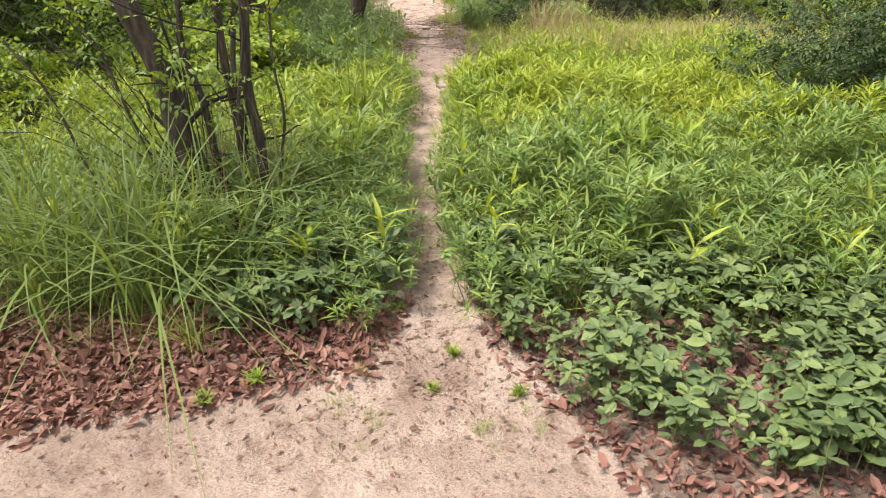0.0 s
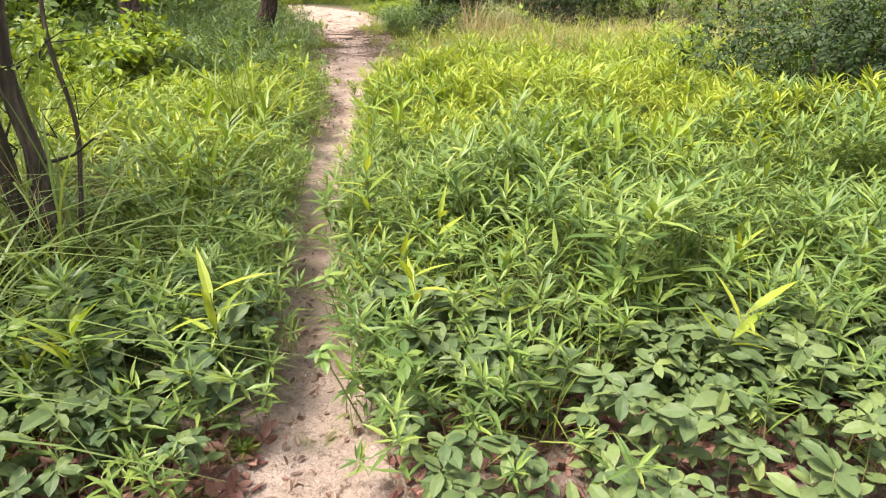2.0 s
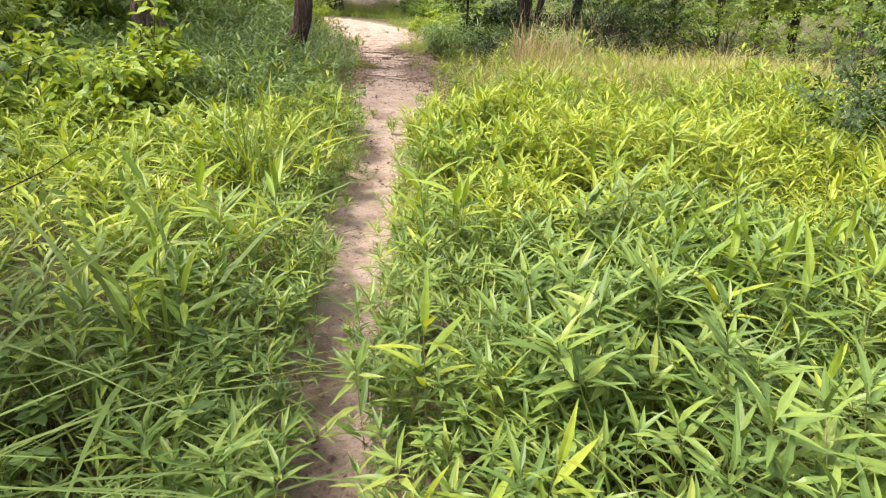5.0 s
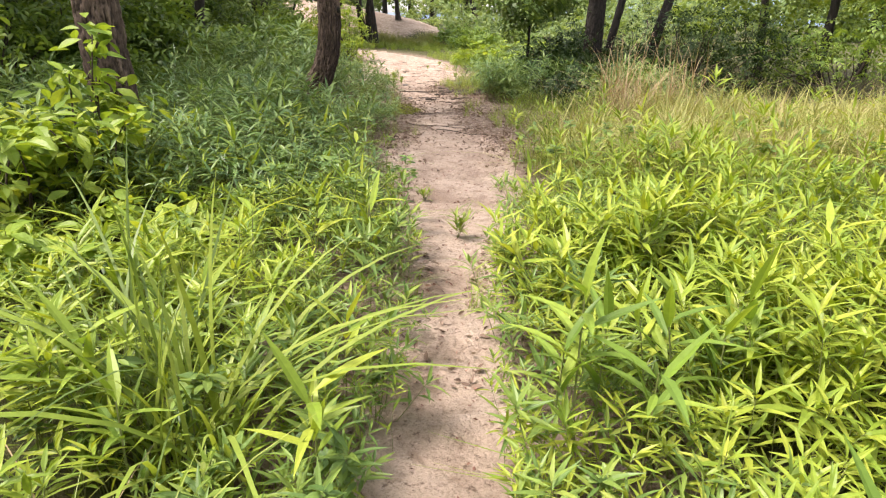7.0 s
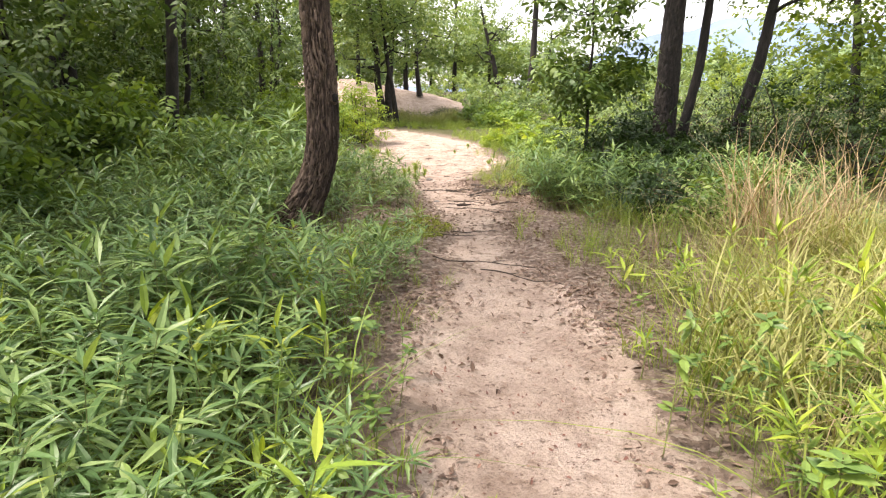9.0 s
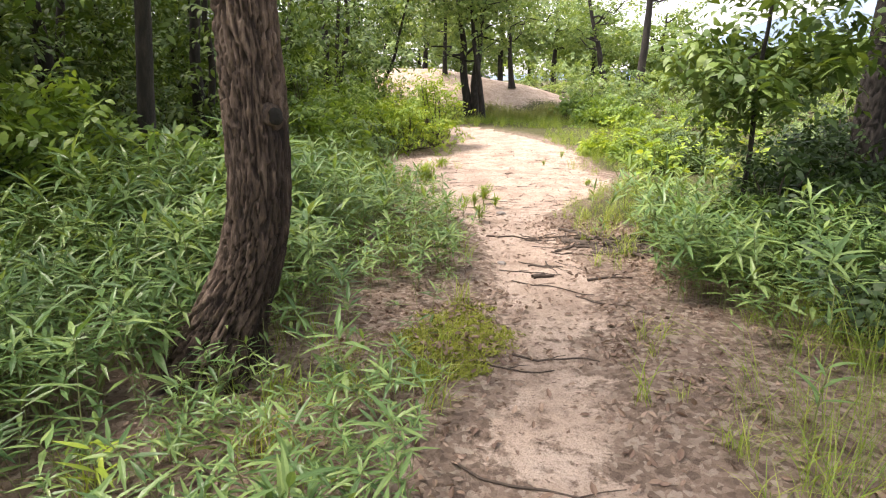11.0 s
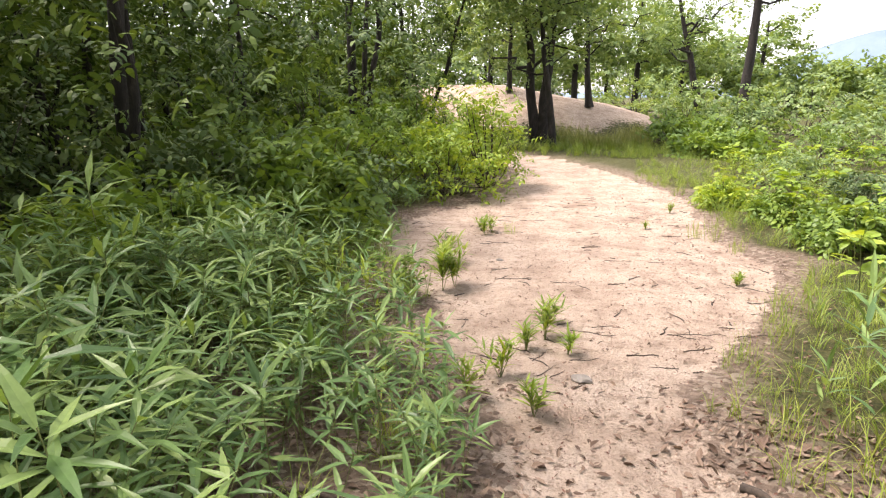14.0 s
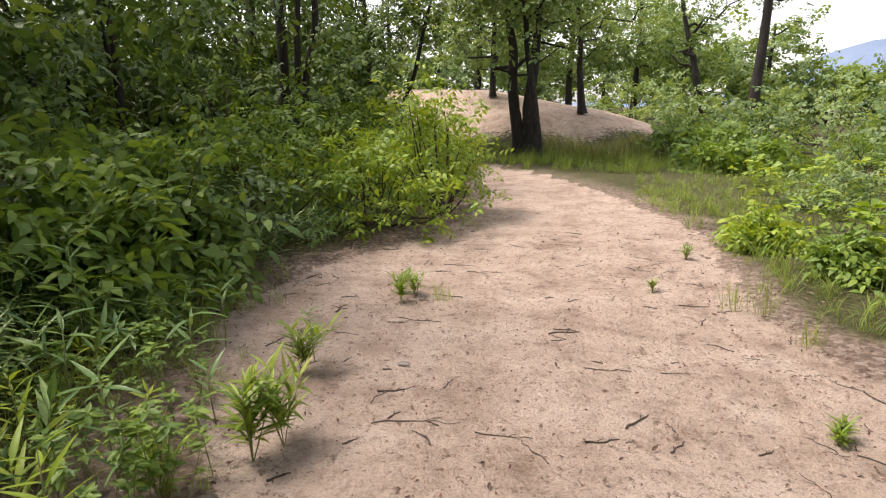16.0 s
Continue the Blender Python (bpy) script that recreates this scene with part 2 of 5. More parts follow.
# the trodden path: y, its left edge and its right edge
TRAIL = np.array([(2.4, -0.34, 0.32), (2.75, -0.26, 0.13), (3.1, -0.16, 0.06), (3.6, -0.19, 0.02), (4.2, -0.29, -0.05), (4.8, -0.34, -0.1),
                  (5.7, -0.36, -0.03), (6.7, -0.4, 0.0), (8.0, -0.33, 0.02), (8.6, -0.35, 0.08), (9.5, -0.45, 0.24), (10.7, -0.58, 0.38),
                  (12.0, -0.7, 0.38), (13.0, -0.62, 0.24), (14.2, -0.64, 0.08), (15.9, -0.76, 0.0), (17.2, -0.98, -0.25), (18.0, -1.35, -0.42),
                  (18.7, -1.75, -0.45), (19.5, -2.15, -0.1), (20.5, -2.9, 0.32), (21.4, -3.5, 0.42), (22.5, -3.55, 0.08), (23.6, -3.2, -0.05),
                  (24.8, -2.85, -0.08), (26.0, -2.85, -0.4), (27.5, -3.0, -1.0), (29.5, -3.7, -2.0), (31.2, -4.2, -3.1), (32.0, -4.3, -3.9)])
LEVEL = np.array([(-40, 0.1), (-2, 0.1), (2, -0.08), (6, -0.13), (10, -0.03), (14, 0.03), (18, -0.01), (24, 0.04), (32, 0.07), (60, 0.15), (900, 0.15)])


def smooth(a, b, x):
    u = np.clip((x - a) / (b - a), 0, 1)
    return u * u * (3 - 2 * u)


def vnoise(x, y, seed=0):
    """Smooth value noise between 0 and 1."""
    x, y = np.asarray(x, float), np.asarray(y, float)
    i, j = np.floor(x), np.floor(y)
    u, v = x - i, y - j
    u, v = u * u * (3 - 2 * u), v * v * (3 - 2 * v)

    def h(a, b):
        s = np.sin(a * 127.1 + b * 311.7 + seed * 74.7) * 43758.5453
        return s - np.floor(s)
    return (h(i, j) * (1 - u) + h(i + 1, j) * u) * (1 - v) + (h(i, j + 1) * (1 - u) + h(i + 1, j + 1) * u) * v


def trail_inside(x, y):
    """Metres inside the trodden sand (below 0: outside)."""
    left, right = np.interp(y, TRAIL[:, 0], TRAIL[:, 1]), np.interp(y, TRAIL[:, 0], TRAIL[:, 2])
    d = np.minimum(x - left, right - x)
    d = np.minimum(d, np.minimum((y - 2.2) * 2, (32.0 - y)))
    road = np.minimum(2.38 + 0.3 * np.minimum(x + 0.34, 0) - y, 0.32 + 0.5 * np.maximum(2.39 - y, 0) - x)
    road = np.maximum(road, 0.9 - y)
    return np.maximum(d, road)


def mound(x, y):
    """The sandy hillock: a flat crest that falls off to the right."""
    crest = np.interp(x, [-30, -14, -10.5, -6.2, -3.6, -2.0, -0.6, 1.2], [1.0, 1.5, 1.95, 1.95, 1.45, 1.15, 0.75, 0.0])
    return crest * smooth(33.6, 38.5, y + 0.3 * np.sin(x * 1.3)) * (1 - 0.75 * smooth(41, 50, y))


def height(x, y):
    z = np.interp(y, LEVEL[:, 0], LEVEL[:, 1]) + mound(x, y)
    near = 1 - smooth(40, 70, np.hypot(x, y - 15))
    z = z + near * (0.05 * (vnoise(x * 0.9, y * 0.9, 1) - 0.5) + 0.02 * (vnoise(x * 4, y * 4, 2) - 0.5) + 0.008 * (vnoise(x * 13, y * 13, 3) - 0.5))
    return z - 0.03 * smooth(-0.12, 0.1, trail_inside(x, y)) * near


def sandy(x, y):
    reach = 0.1 * (1 - smooth(11.5, 13, y)) - 0.14 * smooth(12.4, 13.4, y) * (1 - smooth(14.8, 16.2, y))
    s = smooth(-0.14, 0.12, trail_inside(x, y) + reach + 0.12 * (vnoise(x * 3, y * 3, 5) - 0.5) + smooth(12, 13, y) * (1 - smooth(16, 17, y)) * (0.3 * vnoise(x * 2.1, y * 2.1, 6) + 0.25 * vnoise(x * 6, y * 6, 7) - 0.27))
    m = smooth(0.35, 0.7, mound(x, y)) * smooth(-13, -11, x) * (1 - smooth(44, 48, y))
    return np.maximum(s * (1 - 0.35 * smooth(12.8, 13.8, y) * (1 - smooth(15.2, 16.4, y))), m)


# ---- mesh helpers ----
def raw_mesh(name, verts, faces, materials, index=None, soft=False):
    """A mesh from arrays: verts (n, 3), faces as a list of arrays (m, 3) or (m, 4); index: a material number for each face."""
    me = bpy.data.meshes.new(name)
    loops = np.concatenate([f.ravel() for f in faces]).astype(np.int32)
    sizes = np.concatenate([np.full(len(f), f.shape[1]) for f in faces]).astype(np.int32)
    me.vertices.add(len(verts))
    me.vertices.foreach_set("co", np.asarray(verts, np.float32).ravel())
    me.loops.add(len(loops))
    me.loops.foreach_set("vertex_index", loops)
    me.polygons.add(len(sizes))
    me.polygons.foreach_set("loop_start", np.concatenate(([0], np.cumsum(sizes)[:-1])).astype(np.int32))
    if index is not None:
        me.polygons.foreach_set("material_index", np.asarray(index, np.int32))
    me.polygons.foreach_set("use_smooth", np.full(len(sizes), soft))
    for m in materials:
        me.materials.append(m)
    me.update(calc_edges=True)
    return me


class Shape:
    """Triangles with a material number each, to be set down many times."""
    def __init__(self):
        self.v, self.f, self.m, self.n = [], [], [], 0

    def add(self, v, f, m=0):
        v, f = np.asarray(v, float), np.asarray(f, int)
        self.v.append(v)
        self.f.append(f + self.n)
        self.m.append(np.full(len(f), m) if np.isscalar(m) else m)
        self.n += len(v)
        return self

    def done(self):
        return np.concatenate(self.v), np.concatenate(self.f), np.concatenate(self.m)

    def mesh(self, name, materials, soft=False):
        v, f, m = self.done()
        return raw_mesh(name, v, [f], materials, m, soft)


def spin(rx, ry, rz):
    """Rotation matrices (n, 3, 3), about x, then y, then z, in radians."""
    rx, ry, rz = np.broadcast_arrays(np.atleast_1d(rx), ry, rz)
    cx, sx_, cy, sy_, cz, sz = np.cos(rx), np.sin(rx), np.cos(ry), np.sin(ry), np.cos(rz), np.sin(rz)
    return np.stack([np.stack([cz * cy, cz * sy_ * sx_ - sz * cx, cz * sy_ * cx + sz * sx_], -1),
                     np.stack([sz * cy, sz * sy_ * sx_ + cz * cx, sz * sy_ * cx - cz * sx_], -1),
                     np.stack([-sy_, cy * sx_, cy * cx], -1)], -2)


def spread(shape, tmpl, rot, scale, place):
    """Set a finished template down at many places."""
    tv, tf, tm = tmpl
    n = len(place)
    if n == 0:
        return
    scale = np.asarray(scale, float)
    scale = scale[:, None, None] if scale.ndim == 1 else scale[:, None, :]
    v = np.einsum("nij,nkj->nki", rot, tv[None] * scale) + np.asarray(place)[:, None, :]
    f = tf[None] + (np.arange(n) * len(tv))[:, None, None]
    shape.add(v.reshape(-1, 3), f.reshape(-1, 3), np.tile(tm, n))


def leaf(length=1.0, width=0.14, droop=0.25, fold=0.25, widest=0.4, m=0, sections=3):
    """A pointed leaf blade along +y, folded on its midrib, drooping to the tip."""
    v, f = [(0, 0, 0)], []
    for k in range(1, sections + 1):
        u = k / (sections + 1)
        w = width * 0.5 * (u / widest) ** 0.6 if u < widest else width * 0.5 * ((1 - u) / (1 - widest)) ** 0.75
        z = -droop * u * u
        v += [(-w, u, z + fold * w), (0, u, z), (w, u, z + fold * w)]
        b = 3 * k - 2
        if k == 1:
            f += [(0, b + 1, b), (0, b + 2, b + 1)]
        else:
            a = b - 3
            f += [(a, a + 1, b + 1), (a, b + 1, b), (a + 1, a + 2, b + 2), (a + 1, b + 2, b + 1)]
    b = 3 * sections - 2
    v.append((0, 1, -droop))
    t = len(v) - 1
    f += [(b, b + 1, t), (b + 1, b + 2, t)]
    return np.array(v) * length, np.array(f), np.full(len(f), m)


SMALL_LEAF = (np.array([(0, 0, 0), (-0.19, 0.3, 0.05), (0.19, 0.3, 0.05), (-0.18, 0.62, 0.02), (0.18, 0.62, 0.02), (0, 1, -0.14)]),
              np.array([(0, 2, 1), (1, 2, 4), (1, 4, 3), (3, 4, 5)]), np.zeros(4, int))
TINY_LEAF = (np.array([(0, 0, 0), (-0.32, 0.5, 0.05), (0.32, 0.5, 0.05), (0, 1, -0.1)]), np.array([(0, 2, 1), (1, 2, 3)]), np.zeros(2, int))


def tube(points, radii, sides=5, m=0, wobble=0.0, seed=0):
    """A tapered tube along points, closed at its tip."""
    p, r = np.asarray(points, float), np.asarray(radii, float)
    d = np.gradient(p, axis=0)
    d /= np.linalg.norm(d, axis=1)[:, None] + 1e-9
    ref = np.where(np.abs(d[:, 2:3]) < 0.9, np.array([[0, 0, 1.0]]), np.array([[1.0, 0, 0]]))
    a = np.cross(d, ref)
    a /= np.linalg.norm(a, axis=1)[:, None]
    for k in range(1, len(a)):
        q = a[k - 1] - d[k] * (a[k - 1] @ d[k])
        a[k] = q / (np.linalg.norm(q) + 1e-9)
    b = np.cross(d, a)
    t = np.arange(sides) / sides * 2 * np.pi
    rr = r[:, None] * np.ones(sides)
    if wobble:
        lump = vnoise(np.cos(t)[None] * 1.6 + 5 + np.arange(len(p))[:, None] * 0.31, np.sin(t)[None] * 1.6 + 9 + 0 * rr, seed)
        rr = rr * (1 + wobble * (lump - 0.5) * 2)
    v = p[:, None] + rr[..., None] * (np.cos(t)[None, :, None] * a[:, None] + np.sin(t)[None, :, None] * b[:, None])
    v = v.reshape(-1, 3)
    f = []
    i = np.arange(sides)
    j = (i + 1) % sides
    for k in range(len(p) - 1):
        o = k * sides
        f.append(np.stack([o + i, o + j, o + sides + j], 1))
        f.append(np.stack([o + i, o + sides + j, o + sides + i], 1))
    v = np.concatenate([v, p[-1:]])
    o = (len(p) - 1) * sides
    f.append(np.stack([o + i, o + j, np.full(sides, len(v) - 1)], 1))
    f = np.concatenate(f)
    return v, f, np.full(len(f), m)


def part(name, me, parent, label=""):
    ob = new(name, me)
    ob.parent = parent
    if label:
        ob["label"] = label
    return ob


def thing(name, place, label, category, group="", turn=0.0, size=1.0, kind=""):
    ob = new(name)
    ob.empty_display_size = 0.1
    ob.matrix_basis = pose(*place, 0, 0, turn) @ Matrix.Scale(size, 4)
    return tagged(ob, label, category, group, kind)


def on_ground(x, y, sink=0.0):
    return (x, y, float(height(x, y)) - sink)


# ---- ground: one sheet to the horizon ----
def lines(fine_a, fine_b, step, far):
    core = np.arange(fine_a, fine_b + step, step)
    grow = [step * 1.25]
    while sum(grow) < far:
        grow.append(grow[-1] * 1.22)
    out = np.cumsum(grow)
    return np.concatenate([(fine_a - out)[::-1], core, core[-1] + out])


gx, gy = lines(-4.2, 2.6, 0.07, 700), lines(1.2, 27.0, 0.07, 900)
XX, YY = np.meshgrid(gx, gy)
gv = np.stack([XX, YY, height(XX, YY)], -1).reshape(-1, 3)
q = np.arange(len(gy) - 1)[:, None] * len(gx) + np.arange(len(gx) - 1)[None]
q = q.ravel()
me = raw_mesh("ground", gv, [np.stack([q, q + 1, q + len(gx) + 1, q + len(gx)], 1)], [M_GROUND], None, True)
for key, values in (("sand", sandy(XX, YY)), ("green", np.clip(smooth(17.5, 19, YY) * smooth(-0.6, 0.0, XX) * smooth(0.05, 0.5, -trail_inside(XX, YY)) * smooth(0.35, 0.6, vnoise(XX * 1.7, YY * 1.7, 19)) + smooth(0.2, 1.0, -trail_inside(XX, YY)) * (1 - smooth(11.5, 13.5, YY) * (1 - smooth(17.5, 20, YY)) * smooth(-4, -2.5, XX) * (1 - smooth(2.5, 4, XX))) * smooth(2.6, 3.4, YY) + 0.5 * smooth(26, 31, YY), 0, 1))):
    at = me.attributes.new(key, "FLOAT", "POINT")
    at.data.foreach_set("value", values.ravel().astype(np.float32))
tagged(new("ground", me), "pale pinkish sandy soil with a trodden footpath and leaf litter", "ground", kind="structure")

# ---- trees ----
def cells(u, v, period, seed):
    """Cracked cells over (u, v), u wrapping at period: the way to the nearest border, and a number for each cell."""
    iu, iv = np.floor(u), np.floor(v)
    best, second, tint = np.full(u.shape, 9.0), np.full(u.shape, 9.0), np.zeros(u.shape)
    for du in (-1, 0, 1):
        for dv in (-1, 0, 1):
            cu, cv = iu + du, iv + dv
            w = np.mod(cu, period)
            h1 = np.sin(w * 127.1 + cv * 311.7 + seed * 13.7) * 43758.5453
            h2 = np.sin(w * 269.5 + cv * 183.3 + seed * 7.1) * 43758.5453
            h1, h2 = h1 - np.floor(h1), h2 - np.floor(h2)
            d = np.hypot(cu + 0.15 + 0.7 * h1 - u, cv + 0.15 + 0.7 * h2 - v)
            near = d < best
            second = np.where(near, best, np.minimum(second, d))
            tint = np.where(near, h1, tint)
            best = np.where(near, d, best)
    return second - best, tint


def bark_trunk(points, radii, sides, rings, seed, furrow=0.05, flare=0.0, levels=None):
    """A trunk with plates, fissures and a flared foot as real relief. Gives verts, faces, and each vert's plate and fissure."""
    p, r = np.asarray(points, float), np.asarray(radii, float)
    s = np.linspace(0, 1, len(p))
    u = np.linspace(0, 1, rings) if levels is None else levels
    px = np.stack([np.interp(u, s, p[:, k]) for k in range(3)], 1)
    w = max(1, rings // 14)
    for k in range(3):
        ext = np.concatenate([2 * px[0, k] - px[1:w + 1, k][::-1], px[:, k], 2 * px[-1, k] - px[-w - 1:-1, k][::-1]])
        px[:, k] = np.convolve(ext, np.ones(2 * w + 1) / (2 * w + 1), "valid")
    rr = np.interp(u, s, r)
    t = np.arange(sides) / sides * 2 * np.pi
    z = px[:, 2][:, None]
    A, B = np.cos(t)[None] * 3.2 + 11, np.sin(t)[None] * 3.2 + 17
    big = vnoise(A * 0.5 + z * 0.9, B * 0.5 + z * 0.5, seed)
    around = max(8, int(2 * np.pi * r[0] / 0.052))
    warp = 1.7 * (vnoise(A * 0.9 + z * 2.2, B * 0.9 + z * 1.7, seed + 1) - 0.5) + 0.9 * (vnoise(A * 3 + z * 9, B * 3 - z * 7, seed + 6) - 0.5)
    tall = np.where(z < 0.95, 6.5 * z, 6.5 * 0.95 + 4.2 * (z - 0.95))
    edge, tint = cells(t[None] / (2 * np.pi) * around + warp, tall + 0 * t[None] + 2.4 * (vnoise(A * 2.2, B * 2.2 + z * 2, seed + 2) - 0.5), around, seed)
    plate = smooth(0.02, 0.28, edge + 0.25 * (vnoise(A * 6 + z * 26, B * 6 - z * 19, seed + 4) - 0.5))
    rough = vnoise(A * 5 + z * 22, B * 5 - z * 17, seed + 3)
    f = 1 + 0.1 * (big - 0.5) + furrow * (1.8 * plate - 1.2) + furrow * 0.9 * (tint - 0.5) * plate + furrow * 1.1 * (rough - 0.5)
    f = f + flare * np.exp(-(z - z.min()) / 0.16) * (1 + 0.6 * np.cos(t[None] * 5 + seed))
    R_ = rr[:, None] * f
    v = np.stack([px[:, 0:1] + R_ * np.cos(t), px[:, 1:2] + R_ * np.sin(t), np.broadcast_to(z, R_.shape)], -1).reshape(-1, 3)
    i = np.arange(sides)
    j = (i + 1) % sides
    o = (np.arange(rings - 1) * sides)[:, None]
    q = np.stack([o + i, o + j, o + sides + j, o + sides + i], -1).reshape(-1, 4)
    return v, q, tint.ravel(), (1 - plate).ravel()


def trunk_mesh(name, made, bark):
    v, q, tint, crack = made
    me = raw_mesh(name, v, [q], [bark], None, True)
    for key, values in (("plate", tint), ("fissure", crack)):
        at = me.attributes.new(key, "FLOAT", "POINT")
        at.data.foreach_set("value", values.astype(np.float32))
    return me


def bend(a, b, n, wig, r):
    """A wandering line from a to b."""
    u = np.linspace(0, 1, n)[:, None]
    p = np.asarray(a) * (1 - u) + np.asarray(b) * u
    jig = r.normal(0, wig, (n, 3)) * np.sin(u * np.pi)
    return p + jig


def leaf_spray(blade_shape, count, seed):
    """Leaves set by turns along a drooping twig, its middle at the origin; one unit is a leaf's length."""
    r = np.random.default_rng(seed)
    sh = Shape()
    for k in range(count):
        u = k / (count - 1)
        side = 0.0 if k == count - 1 else (1 if k % 2 else -1) * r.uniform(0.75, 1.2)
        at = np.array([[0.12 * math.sin(3 * u), (u - 0.5) * count * 0.32, -0.35 * (u - 0.3) ** 2]])
        spread(sh, blade_shape, spin(r.normal(-0.2, 0.22), r.normal(0, 0.25), side), np.array([r.uniform(0.75, 1.15)]), at)
    return sh.done()


SPRAYS = {len(b[1]): [leaf_spray(b, n, 30 + n) for n in (7, 9, 11)] for b in (SMALL_LEAF, TINY_LEAF)}


def clumps_of_leaves(centres, spread_m, per, size, tmpl, r, flat=0.35):
    """Leafy twigs round limb ends, held fairly level and drooping outwards."""
    sh = Shape()
    kinds = SPRAYS.get(len(tmpl[1]))
    if kinds is None:
        kinds, per = [tmpl], per * 6
    n = max(3, per // 9) * len(centres)
    c = np.repeat(centres, n // len(centres), 0)
    off = r.normal(0, 1, (n, 3)) * np.array([1, 1, 0.62]) * spread_m
    rot = spin(r.normal(-0.3, flat, n), r.normal(0, flat, n), r.uniform(0, 2 * np.pi, n))
    sizes, pick = size * r.uniform(0.65, 1.25, n), r.integers(0, len(kinds), n)
    for k, kind in enumerate(kinds):
        w = pick == k
        spread(sh, kind, rot[w], sizes[w], (c + off)[w])
    return sh


def tree(name, place, tall, girth, lean, crown_r, crown_z, leaves, size, bark, foliage, label, seed, limbs=6, sides=14, rings=30, group="", squash=0.7, forks=(), blades=TINY_LEAF):
    """A tree: trunk, limbs and an uneven crown. lean: where the trunk's top stands off its foot."""
    r = np.random.default_rng(seed)
    root = thing(name, on_ground(*place, 0.05), label, "tree", group)
    top = np.array([lean[0], lean[1], tall])
    line = bend((0, 0, 0), top, 7, 0.03 * tall / 4, r)
    rad = girth * np.linspace(1.0, 0.3, 7)
    part("trunk", trunk_mesh("trunk", bark_trunk(line, rad, sides, rings, seed, 0.07, 0.35), bark), root)
    for off, g in forks:
        ln = bend((off[0] * 0.25, off[1] * 0.25, 0), np.array([off[0], off[1], tall * 0.8]), 7, 0.06, r)
        part("stem", trunk_mesh("stem", bark_trunk(ln, girth * g * np.linspace(1, 0.4, 7), sides, rings, seed + 9, 0.06, 0.3), bark), root)
    ends = []
    for k in range(limbs):
        u = r.uniform(0.4, 0.95)
        a = np.array([np.interp(u, np.linspace(0, 1, 7), line[:, c]) for c in range(3)])
        ang = k * 2.4 + r.uniform(-0.5, 0.5)
        reach = crown_r * r.uniform(0.55, 0.95)
        b = a + np.array([math.cos(ang) * reach, math.sin(ang) * reach, reach * r.uniform(0.1, 0.6)])
        ln = bend(a, b, 6, 0.09 * reach, r)
        v, f, m = tube(ln, girth * 0.32 * np.linspace(1, 0.25, 6), 6, 0, 0.2, seed)
        part("limb", raw_mesh("limb", v, [f], [bark], None, True), root)
        ends += [ln[3], ln[4], ln[5]]
    n = max(10, leaves // 60)
    d = r.normal(0, 1, (n, 3))
    d /= np.linalg.norm(d, axis=1)[:, None]
    rad3 = crown_r * r.uniform(0.35, 1.0, (n, 1)) ** 0.6
    c = np.array([lean[0], lean[1], crown_z]) + d * rad3 * np.array([1, 1, squash])
    c = np.concatenate([c, np.array(ends)]) if ends else c
    per = max(8, leaves // len(c))
    sh = clumps_of_leaves(c, crown_r * 0.15, per, size, blades, r)
    part("crown", sh.mesh("crown", [foliage]), root)
    return root


